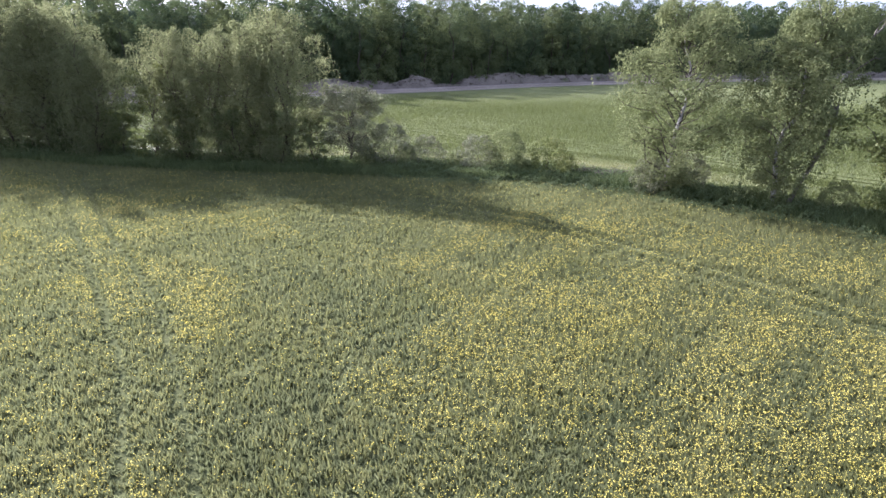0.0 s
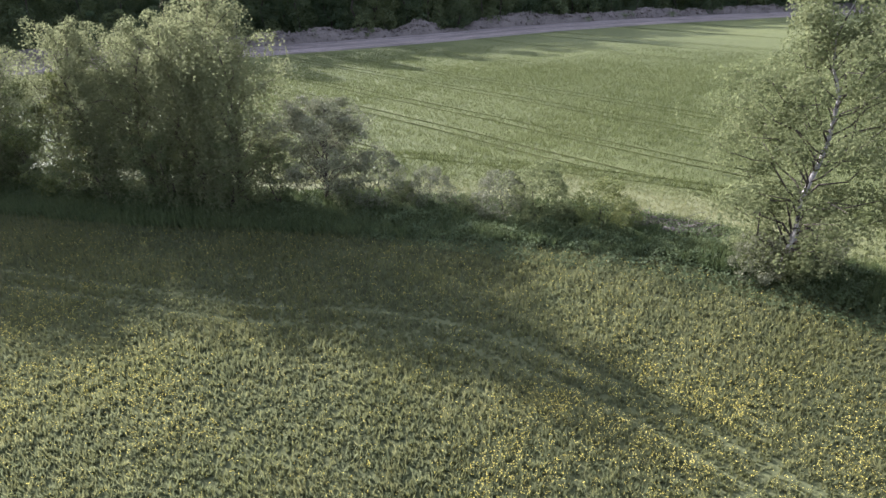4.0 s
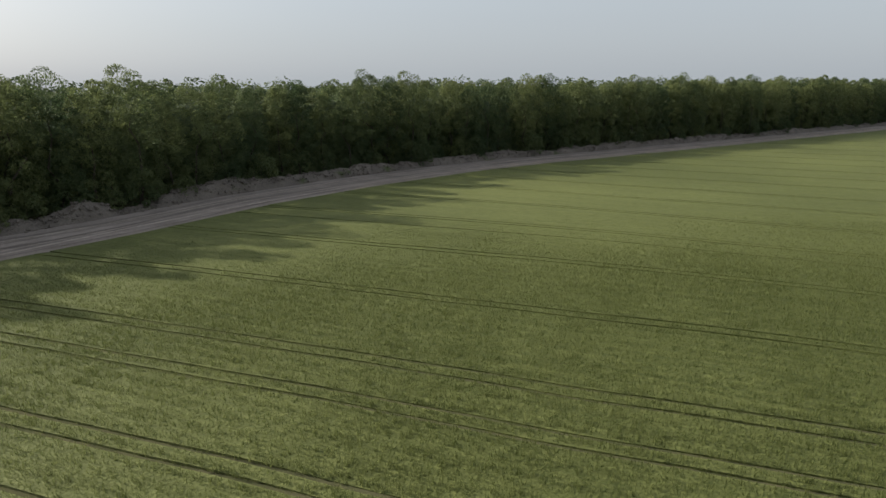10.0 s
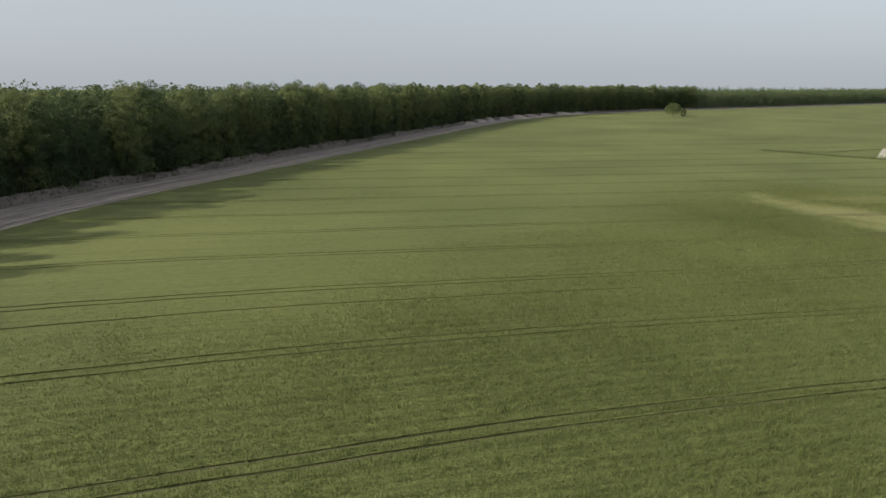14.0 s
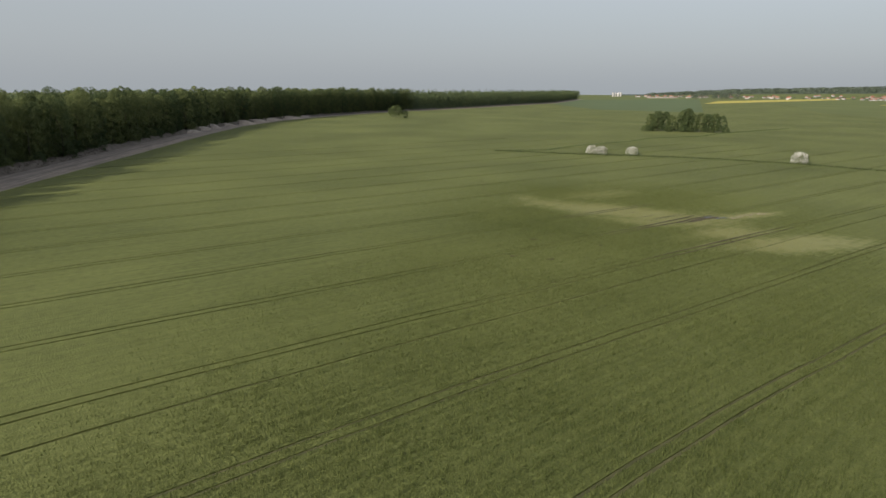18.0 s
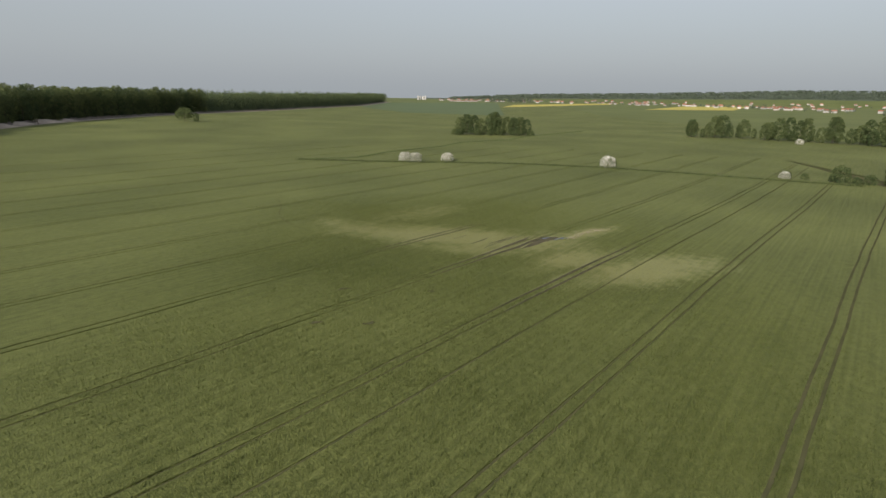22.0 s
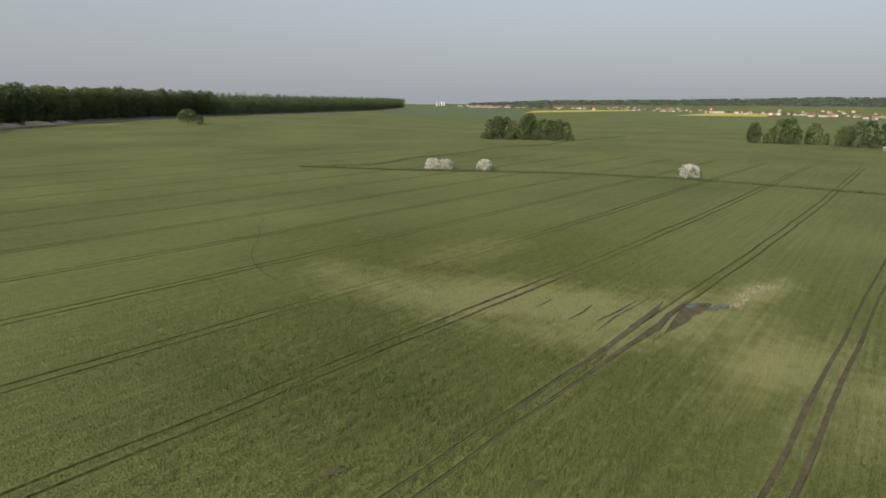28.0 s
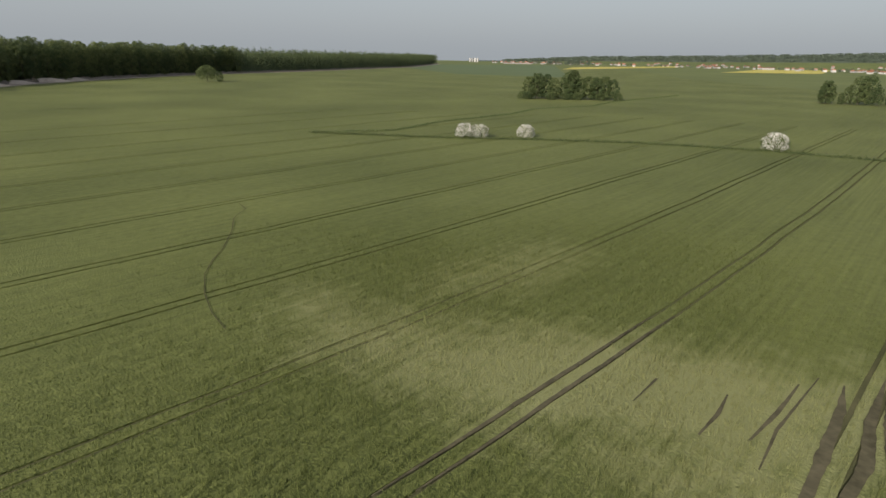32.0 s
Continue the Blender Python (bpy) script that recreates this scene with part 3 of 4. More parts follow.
V = np.column_stack([P, zq])[:, None] + rq[:, None, None] * OCTA[None] * g.uniform(0.6, 1.4, (n, 6, 1))
F = np.array([(0, 1, 4), (1, 2, 4), (2, 3, 4), (3, 0, 4), (1, 0, 5), (2, 1, 5), (3, 2, 5), (0, 3, 5)])
tagged(new("earth_clods", mesh_from("earth_clods", V.reshape(-1, 3), (F[None] + 6 * np.arange(n)[:, None, None]).reshape(-1, 3), M_BERM)), "loose grey-brown clods on the heaped earth", "clods", kind="stuff")
ribbon("forest_floor", ep, en, wid + 5.5, wid + 150, 4, lambda x, y, w: 0.02 + 0 * x + 0 * w, M_SOIL, "dark leaf-strewn forest floor", "forest floor")

# ---------------------------------------------------------------- forest


# Hull added inside the wood: stops sun and view so gaps stay dark.
def hull_z(x, y, w):
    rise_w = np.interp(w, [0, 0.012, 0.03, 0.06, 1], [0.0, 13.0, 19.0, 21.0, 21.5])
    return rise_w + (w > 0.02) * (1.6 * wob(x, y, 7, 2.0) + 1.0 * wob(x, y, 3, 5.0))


mp_, mn_ = along(EDGE, 5.0)
mw = np.interp(mp_[:, 0], ep[:, 0], wid)
tagged(ribbon("woodland_depth", mp_, mn_, mw + 15, mw + 255, 90, hull_z, M_DEEP, "leaf-coloured hull added inside the wood to block sun and view", "woodland"), kind="stuff")
OAKS = [make_dome(100 + k, 28, (12.0, 9.5, 10.5, 13.0, 8.5, 11.0)[k], 2.0, 0.38, 34, 290, M_OAK, M_BARK, 0.30, swell=1.15) for k in range(6)]
BACK = [make_dome(120 + k, 28, (12.5, 10.5, 11.5)[k], 2.0, 0.60, 28, 130, M_OAK, M_BARK, 0.30) for k in range(3)]
UNDER = [make_dome(140 + k, 9, 8.0, 0.3, 0.60, 18, 60, M_OAK, M_BARK, 0.12) for k in range(3)]
fp, fn = along(EDGE, 8.0)
g = np.random.default_rng(21)
FACING.clear()
FAR_C, FAR_S = [], []


def grown(x):
    """How tall the wood stands along its edge, against 28 m."""
    return np.interp(x, [-60, 20, 100, 330, 600, 900], [1.0, 1.0, 1.06, 1.09, 1.13, 1.17])


for k in range(len(fp)):
    w0 = np.interp(fp[k, 0], ep[:, 0], wid) + 9
    for row in range(10):
        if row > 4 and fp[k, 0] > 900:
            continue
        o = w0 + row * 7.5 + g.uniform(-2, 2)
        p = fp[k] + fn[k] * o + g.uniform(-2, 2, 2)
        if row < 2 and -130 < p[0] < 1000:
            plant("forest_tree", OAKS[g.integers(6)] if row == 0 and p[0] < 330 else BACK[g.integers(3)], p[0], p[1], "tall dark green broad-leaved tree at the forest edge", "tree", "forest edge trees", g.uniform(0, 6.28), float(grown(p[0])) * (g.uniform(0.86, 1.10) if row == 0 else g.uniform(0.92, 1.06)))
            if row == 0 and g.random() < 0.85:
                q = p - fn[k] * 3.2 + g.uniform(-2, 2, 2)
                plant("forest_shrub", UNDER[g.integers(3)], q[0], q[1], "low leafy undergrowth below the forest edge", "shrub", "forest edge shrubs", g.uniform(0, 6.28), g.uniform(0.6, 1.1))
            continue
        d = p[0]
        h = 26.5 * float(grown(d)) * g.uniform(0.88, 1.05)
        near = d < 450
        n, sz = (180 if near else 150, 1.15 if near else 1.35) if row < 3 else (60, 2.2)
        h *= 1 + 0.10 * wob(p[0], p[1], 16, 4.0)
        if row >= 3 and near:
            n, sz = (150, 1.15) if row < 6 else (95, 1.25)
            FAR_C.append(blob((p[0], p[1], h * 0.80), (5.4, 5.4, h * 0.20), n, g, 0.72))
        else:
            FAR_C.append(blob((p[0], p[1], h * 0.52), (5.4, 5.4, h * 0.48), n, g, 0.7))
        FAR_S.append(np.full(n, sz))
bp2, bn2 = along(EDGE, 13.0)
for k in range(len(bp2)):
    for row in range(14 if bp2[k, 0] < 500 else 4):
        p = bp2[k] + bn2[k] * (100 + row * 13 + g.uniform(-4, 4)) + g.uniform(-4, 4, 2)
        m = 40 if p[0] < 420 else 14
        FAR_C.append(blob((p[0], p[1], 20.5 + g.uniform(-2.0, 2.0)), (8, 8, 5), m, g, 0.8))
        FAR_S.append(np.full(m, 1.8 if m > 18 else 3.4))
for x in np.arange(-330, -186, 8.0):
    for o in np.arange(18, 90, 9.0):
        p = np.array([x, 62 + (x + 190) * 0.72 + o]) + g.uniform(-2, 2, 2)
        FAR_C.append(blob((p[0], p[1], 14 + g.uniform(-2, 1)), (5.4, 5.4, 13), 110, g, 0.7))
        FAR_S.append(np.full(110, 1.6))
v, f = leaves(np.concatenate(FAR_C), np.concatenate(FAR_S), g, 0.0, np.concatenate(FACING))
tagged(new("woodland", mesh_from("woodland", v, f, M_DEEP)), "deep dark green broad-leaved woodland behind its edge", "woodland", kind="stuff")

# ---------------------------------------------------------------- trees of the ditch
birch_a = make_birch(301, 16.6, 11.2, 2.0, 0.19, 171, 165, M_BLEAF, M_BIRCH, 0.25, (0.4, 0.0), strands=2, drop=1.4, skirt=26)
plant("birch_tree", birch_a, 20.0, 59.3, "tall silver birch with a pale trunk beside the ditch", "birch tree", "birches")
birch_b = make_birch(302, 17.0, 8.8, 2.6, 0.18, 144, 140, M_BLEAF, M_BIRCH, 0.22, (0.9, 0.3), strands=11, drop=3.2, skirt=12)
plant("birch_tree", birch_b, 26.9, 54.3, "slender weeping birch with hanging twigs beside the ditch", "birch tree", "birches", 0.0)


def snag(seed, tip, n, r):
    g = np.random.default_rng(seed)
    tr = limb_path((0, 0, 0), tip, g, 9, 0.02)
    w = [tube(tr, np.linspace(r, 0.03, 9), 7)]
    for i in range(n):
        k = g.integers(3, 9)
        b = tr[k] + np.array([g.uniform(-1.4, 1.8), g.uniform(-1, 1), g.uniform(0.3, 1.8)])
        w.append(tube(limb_path(tr[k], b, g), np.linspace(0.07, 0.015, 5), 5))
    v, f = join(w)
    return mesh_from("stem", v, f, M_WOOD, True)


ob = thing("dead_tree", 27.9, 53.2, "bare leaning dead tree stem beside a birch", "dead tree")
part("trunk", snag(9, (4.4, 1.0, 13.2), 12, 0.22), ob)
weeping = [make_birch(310 + k, 15, 8.0, 1.8, 0.155, 126, 90, M_WEEP, M_BARK, 0.20, (0.3, 0.2), strands=17, drop=4.6, stems=2, skirt=4) for k in range(3)]
WEEP = [(-16.8, 71.4, 0, 1.15, 0.3), (-20.8, 72.2, 1, 1.04, 1.4), (-25.2, 72.8, 2, 1.02, 2.2), (-29.2, 73.4, 0, 1.02, 5.6), (-40.6, 75.4, 1, 0.92, 4.0), (-49.5, 79.5, 0, 1.25, 3.0), (-56.0, 82.5, 2, 1.48, 5.0), (-64.0, 84.5, 1, 1.42, 0.9), (-52.0, 84.0, 1, 1.05, 1.9), (-74.0, 87.5, 0, 1.2, 2.0), (-86.0, 91.0, 2, 1.2, 1.1), (-45.4, 78.6, 2, 1.22, 5.3)]
for x, y, k, sc, tn in WEEP:
    plant("weeping_birch", weeping[k], x, y, "dense grey-green weeping birch in the ditch hedgerow", "birch tree", "hedgerow birches", tn, sc)
low = [make_birch(330 + k, 10, 7.4, 0.6, 0.20, 84, 110, M_YLEAF if k == 0 else M_HLEAF, M_BARK, 0.15, stems=2, skirt=10) for k in range(3)]
plant("maple_tree", low[0], -34.2, 73.8, "young yellow-green maple in the ditch hedgerow", "maple tree", "", 0.4, 1.08)
plant("hedge_tree", low[1], -43.0, 77.6, "shady green hedge tree between the birches", "tree", "hedge trees", 1.0, 0.8)
plant("hedge_tree", low[2], -29.0, 72.2, "shady green hedge tree between the birches", "tree", "hedge trees", 2.0, 0.7)
plant("hedge_tree", low[1], -18.0, 70.2, "shady green hedge tree between the birches", "tree", "hedge trees", 3.0, 0.62)
plant("hedge_tree", low[2], -23.0, 71.0, "shady green hedge tree between the birches", "tree", "hedge trees", 4.2, 0.66)
oak = make_birch(345, 10.5, 9.8, 0.6, 0.24, 96, 130, M_YLEAF, M_BARK, 0.24, skirt=12)
for x, y, tn in [(-37.8, 74.8, 0.3), (-38.6, 75.6, 2.7), (-45.4, 77.4, 4.1), (-14.4, 71.0, 1.9), (-21.5, 73.4, 5.0), (-47.0, 78.4, 2.6), (-60.0, 82.8, 0.2), (-68.0, 85.4, 1.2), (-52.0, 80.0, 0.7), (-56.5, 81.2, 3.3), (-64.0, 84.0, 4.4), (-40.0, 76.6, 1.6), (-73.0, 86.8, 0.5), (-78.0, 88.0, 2.2)]:
    plant("hedge_tree", low[1 + int(tn * 10) % 2], x, y, "shady green hedge tree between the birches", "tree", "hedge trees", tn, 0.55)
plant("oak_tree", oak, 34.6, 49.6, "broad yellow-green young oak at the ditch", "oak tree", "", 0.5)
plant("oak_tree", low[0], 40.0, 41.0, "leafy yellow-green young oak at the ditch", "oak tree", "", 1.5, 0.9)
willow = make_birch(350, 8.6, 8.6, 1.1, 0.17, 138, 150, M_SILVER, M_BARK, 0.15, stems=3, skirt=2)
plant("willow_bush", willow, -11.4, 71.8, "silvery willow bush with dark crooked stems", "willow", "", 0.0)
bush = [make_dome(360 + k, 4.0, 4.0, 0.15, 0.16, 24, 150, (M_BLEAF, M_SILVER, M_YLEAF)[k], M_BARK, 0.05, swell=0.9) for k in range(3)]
for x, y, k, sc in [(-6.3, 71.0, 1, 1.20), (-4.4, 70.2, 0, 0.65), (-2.2, 70.6, 1, 0.90), (3.2, 68.4, 1, 1.00), (5.9, 67.8, 0, 1.22), (0.8, 69.6, 0, 0.45), (10.4, 66.4, 2, 1.02), (12.2, 66.6, 2, 0.55), (8.0, 67.6, 0, 0.45), (-8.6, 70.0, 0, 0.6), (22.0, 60.0, 1, 0.9), (18.2, 58.6, 1, 0.85), (30.5, 51.5, 0, 0.7)]:
    plant("shrub", bush[k], x, y, ("leafy green shrub on the ditch bank", "grey-green twiggy shrub on the ditch bank", "yellow-green shrub on the ditch bank")[k], "shrub", "ditch shrubs", x * 1.3, sc)

# fallen log and dry sticks in the ditch
ob = thing("fallen_log", 14.7, 65.7, "grey fallen log lying in the ditch", "log", turn=-0.38)
v, f = join([tube(limb_path((0, 0, 0.32), (4.2, 0, 0.25), np.random.default_rng(3), 6, 0.03), np.linspace(0.24, 0.16, 6), 9), tube([(4.2, 0, 0.25), (4.24, 0, 0.25)], [0.16, 0.01], 9), tube([(-0.04, 0, 0.32), (0, 0, 0.32)], [0.01, 0.24], 9)])
part("trunk", mesh_from("log", v, f, M_WOOD, True), ob)
part("branch", mesh_from("branch", *tube(limb_path((2.6, 0, 0.3), (3.6, 0.9, 1.0), np.random.default_rng(4)), np.linspace(0.08, 0.02, 5), 6), M_WOOD, True), ob)
g = np.random.default_rng(5)
sticks = []
for i in range(230):
    x = g.uniform(-2, 17) if i < 60 else g.normal(15.8, 1.6)
    y = np.interp(x, DITCH[:, 0], DITCH[:, 1]) + g.uniform(0.0, 2.2)
    d = g.normal(size=3) * np.array([0.9, 0.6, 0.25])
    sticks.append(tube(limb_path((x, y, g.uniform(0.15, 0.5)), np.array([x, y, 0.4]) + d, g, 4), np.linspace(0.035, 0.012, 4), 4))
v, f = join(sticks)
tagged(new("dry_branches", mesh_from("dry_branches", v, f, M_WOOD)), "grey dry branches piled along the ditch", "branches", kind="stuff")

# ---------------------------------------------------------------- low plants


def tufts(x, y, z, h, wd, blades, g, bend=0.30):
    """Pointed blades that fan out from each place."""
    n = len(x)
    base = np.repeat(np.column_stack([x, y, z]), blades, 0)
    hh = np.repeat(np.broadcast_to(h, n), blades) * g.uniform(0.6, 1.25, n * blades)
    a = g.uniform(0, 2 * np.pi, n * blades)
    side = np.column_stack([np.cos(a), np.sin(a), 0 * a]) * (np.repeat(np.broadcast_to(wd, n), blades) * 0.5)[:, None]
    lean = g.normal(size=(n * blades, 2)) * bend * hh[:, None]
    tip = base + np.column_stack([lean, hh])
    base = base + np.column_stack([g.normal(size=(n * blades, 2)) * 0.06, 0 * hh])
    v = np.stack([base - side, base + side, tip], 1).reshape(-1, 3)
    return v, np.arange(len(v)).reshape(-1, 3)


def stuff(name, vf, material, label, category, thin=False):
    me = mesh_from(name, *vf, material)
    if thin:
        co = me_x(me)
        me.attributes.new("thin", "FLOAT", "POINT").data.foreach_set("value", thinness(co[:, 0], co[:, 1]).astype(np.float32))
    return tagged(new(name, me), label, category, kind="stuff")


g = np.random.default_rng(31)
# meadow: grass, weeds and yellow flowers, with an old wheel track
PATH_M = np.array([(-34, 60), (-21, 57), (-11.5, 54.6), (-5, 54.2), (1, 52.3), (5, 49.6), (9, 46), (16, 38), (26, 26)], float)
OLD_RUTS = [np.array([(-40, 66), (-27.1, 47.2), (-17.1, 33.3), (-12.6, 26.9), (-8, 18)], float), np.array([(-37, 65), (-24.0, 46.1), (-14.2, 33.4), (-10.0, 26.0), (-5, 17)], float)]


def meadow_spots(n, lo, hi, slope, wide, power, margin):
    x, y = g.uniform(-75, 60, n), lo + (hi - lo) * g.random(n) ** power
    k = (y < np.interp(x, DITCH[:, 0], DITCH[:, 1]) - margin) & (np.abs(x - 1) < wide + slope * (y - 5))
    return x[k], y[k]


def worn(x, y):
    """Metres to the nearest old wheel rut of the meadow."""
    p = np.column_stack([x, y])
    r = np.abs(nearest(p, PATH_M)[0] - 0.85)
    for line in OLD_RUTS:
        r = np.minimum(r, nearest(p, line)[0])
    return r


x, y = meadow_spots(430000, 18, 88, 0.95, 12, 1.25, 1.0)
bare = worn(x, y)
k = bare > 0.26 * g.random(len(x)) - 0.06
x, y, bare = x[k], y[k], bare[k]
near_m = np.clip((y - 20) / 45, 0, 1)
tall = (0.42 + 0.58 * np.clip(bare / 0.8, 0, 1)) * (0.29 + 0.06 * wob(x, y, 4) + 0.05 * wob(x, y, 0.9, 1.0) + 0.03 * wob(x, y, 0.45, 7.0))
kind = g.random(len(x)) + 0.30 * wob(x, y, 3.1, 8.0)
q = kind < 0.42
stuff("meadow_grass", tufts(x[q], y[q], -0.03 + 0 * x[q], 1.15 * tall[q], 0.056 + 0.04 * near_m[q], 3, g), M_GRASS, "tall rough grass of the meadow", "grass")
q = ~q
stuff("meadow_weeds", tufts(x[q], y[q], -0.03 + 0 * x[q], 0.95 * tall[q], 0.078 + 0.05 * near_m[q], 3, g), M_WEED, "low leafy weeds covering the meadow", "weeds")
x, y = meadow_spots(420000, 18, 66, 0.9, 12, 1.15, 6)
band = np.exp(-((x + 5.0 + 0.1 * (y - 30)) / 3.6) ** 2)
strip = np.exp(-((x + 10.6 + 0.28 * (y - 30)) / 1.5) ** 2) * (y < 38)
dense = 0.42 + 0.60 * wob(x, y, 3.8, 2.0) + 0.45 * wob(x, y, 1.3, 6.0) + 0.35 * wob(x + 0.7 * y, y * 0.25, 4.0, 1.0) + 0.25 * np.clip(x / 8, -0.4, 1) - 0.9 * band + 0.7 * strip + 0.55 * np.exp(-((x - 5) / 9) ** 2 - ((y - 24) / 7) ** 2)
dense = dense * np.clip((np.interp(x, DITCH[:, 0], DITCH[:, 1]) - 9 - y) / 14, 0.05, 1)
patch = np.clip((dense - 0.15) / 0.9, 0, 1)
k = (g.random(len(x)) < 0.080 + 0.74 * patch ** 1.4) & (worn(x, y) > 0.25)
x, y = x[k], y[k]
top = 0.22 + 0.22 * g.random(len(x))
c = np.concatenate([np.column_stack([x, y, top]) + g.normal(size=(len(x), 3)) * np.array([0.04, 0.04, 0.04]) for _ in range(2)])
stuff("yellow_flowers", leaves(c, 0.060, g), M_FLOWER, "clusters of small yellow meadow flowers", "flowers")
# rank growth on the ditch bank
n = 105000
s_ = g.random(n)
x = -90 + 138 * s_
ditch_y = np.interp(x, DITCH[:, 0], DITCH[:, 1])
deep = np.interp(x, [-90, -20, 5, 40], [5, 5, 10, 11])
u = g.random(n)
y = ditch_y + 1.8 - u * deep
h = (0.70 + 0.35 * wob(x, y, 2.6, 3.0) + 0.50 * wob(x, y, 0.62, 9.0)) * np.clip(2.2 * (1 - u) + 0.25, 0, 1)
c = np.column_stack([x, y, np.clip(h * g.random(n) ** 0.5, 0.08, 2)])
stuff("nettles", leaves(c, 0.18, g, 0.0, np.tile([[0.0, -0.3, 1.0]], (n, 1))), M_NETTLE, "rank nettles and brambles along the ditch bank", "nettles")
n = 30000
x = g.uniform(-90, 48, n)
y = np.interp(x, DITCH[:, 0], DITCH[:, 1]) + g.uniform(-5.5, 3.0, n)
stuff("rank_grass", tufts(x, y, 0 * x, 0.75 + 0.25 * wob(x, y, 3), 0.14, 4, g), M_RANK, "long rank grass on the ditch bank", "grass")

# wheat blades that stand out of the crop where the way leads past
n = 1450000
x, y = g.uniform(-95, 245, n), g.uniform(0, 178, n)
w = y - tram(x)
near_way = standing(x, y)
k = inside(np.column_stack([x, y]), FIELD) & (near_way > 0.02) & (g.random(n) < near_way ** 0.8)
for tl in TRAMS:
    for sgn in (-1, 1):
        k &= np.abs(w - tl - sgn * 0.84 * 1.55) > 0.26 + 0.16 * g.random(n)
for tl in SINGLES:
    k &= np.abs(w - tl) > 0.39 + 0.12 * g.random(n)
k &= (g.random(n) > 0.45 * thinness(x, y)) & (muddy(x, y) > 0.1 + 0.3 * g.random(n))
x, y, near_way, w = x[k], y[k], near_way[k], w[k]
sown = 0.085 * np.sin(w * 2.4 + 2.0 * np.sin(w * 0.31) + 0.6 * np.sin(x * 0.05))
stuff("wheat_ears", tufts(x, y, 0.12 - 0.05 * near_way, 0.22 + 0.24 * near_way + sown * near_way + 0.03 * wob(x, y, 3), 0.05, 2, g, 0.13), M_BLADE, "upright green wheat blades and ears", "wheat", True)
hq = g.integers(0, len(hp), 30000)
off = g.uniform(-0.85, 0.85, len(hq))
rut = np.where(g.random(len(hq)) < 0.5, -0.9, 0.9) + g.normal(size=len(hq)) * 0.16
off = np.where(g.random(len(hq)) < 0.42, rut, off)
q = hp[hq] + hn[hq] * off[:, None] + g.uniform(-1, 1, (len(hq), 1)) * np.column_stack([hn[hq][:, 1], -hn[hq][:, 0]])
k = (q[:, 0] > -95) & (q[:, 0] < 75) & ((np.abs(off) < 0.8) | (wob(q[:, 0], q[:, 1], 3.5, 2.0) > -0.25))
q = q[k]
stuff("headland_ridge_wheat", tufts(q[:, 0], q[:, 1], 0.06 + 0 * q[:, 0], 0.46 + 0.06 * wob(q[:, 0], q[:, 1], 3), 0.07, 3, g), M_BLADE, "lush green wheat standing between two wheel tracks", "wheat", True)
x = g.uniform(-80, 50, 26000)
y = np.interp(x, HEAD[:, 0], HEAD[:, 1]) - g.uniform(1.2, 11.5, len(x))
k = y > np.interp(x, DITCH[:, 0], DITCH[:, 1]) + 2.6
stuff("headland_wheat", tufts(x[k], y[k], 0.10 + 0 * x[k], 0.34, 0.05, 4, g), M_BLADE, "sparse yellowing wheat along the headland", "wheat", True)

# ---------------------------------------------------------------- far hedge and its bushes
hp2, hn2 = along(HEDGE, 0.5)
c = np.concatenate([np.column_stack([hp2 + g.normal(size=hp2.shape) * 0.6, np.abs(g.normal(size=len(hp2))) * 0.35 + 0.25]) for _ in range(20)])
stuff("hedge_weeds", leaves(c, 0.36, g), M_FTREE, "dark weedy growth along a field ditch", "weeds")
BORDER = np.array([(350, 92), (356, 64), (384, 44), (418, 6), (448, -16), (470, -56), (500, -80), (532, -117), (575, -168)], float)
bp3, bn3 = along(BORDER, 0.7)
c = np.concatenate([np.column_stack([bp3 + g.normal(size=bp3.shape) * 0.5, np.abs(g.normal(size=len(bp3))) * 0.25 + 0.3]) for _ in range(9)])
stuff("border_weeds", leaves(c, 0.5, g), M_NETTLE, "thin line of weeds along a field border", "weeds")
post_me = mesh_from("fence_post", *tube([(0, 0, -0.1), (0, 0, 1.25), (0, 0, 1.27)], [0.07, 0.06, 0.01], 7), M_WOOD, True)
for i in range(24, len(hp2) - 10, 22):
    ob = new("fence_post", post_me)
    ob.location = (hp2[i, 0] + 1.0, hp2[i, 1] - 0.6, 0.0)
    tagged(ob, "weathered wooden post along the field ditch", "fence post", "ditch posts")
blossom = [make_dome(400 + k, 5.4, 7.0, 0.0, 0.28, 32, 85, M_WHITE, M_BARK, 0.12) for k in range(2)]
bgreen = make_dome(405, 5.0, 7.3, 0.0, 0.34, 26, 60, M_HLEAF, M_BARK, 0.10)
for x, y, k, sc in [(338.6, 43.4, 0, 0.90), (337.4, 38.8, 1, 0.86), (337.4, 23.4, 0, 0.82), (305.2, -42.8, 1, 1.06), (260.0, -96.5, 0, 0.62), (424.0, -262.0, 1, 0.8)]:
    ob = plant("blossom_bush", blossom[k], x, y, "white-flowering hawthorn bush on the field ditch", "hawthorn", "white bushes", x, sc)
    part("foliage", bgreen[2], ob, "green leaves between the blossom")
round_bush = [make_dome(410 + k, 7.0, 8.0, 0.0, 0.55, 24, 60, M_FTREE, M_BARK, 0.14) for k in range(2)]
for i, (x, y, sc) in enumerate([(246.5, -109.5, 1.0), (239, -116, 0.6), (234, -124.5, 1.3), (230, -131, 1.5), (225, -138, 1.45), (219, -146, 1.4), (262, -99.5, 0.45), (257, -103.5, 0.40), (242, -113, 0.45)]):
    plant("round_shrub", round_bush[i % 2], x, y, "dark rounded shrub beside the field ditch", "shrub", "far shrubs", i * 1.1, sc)
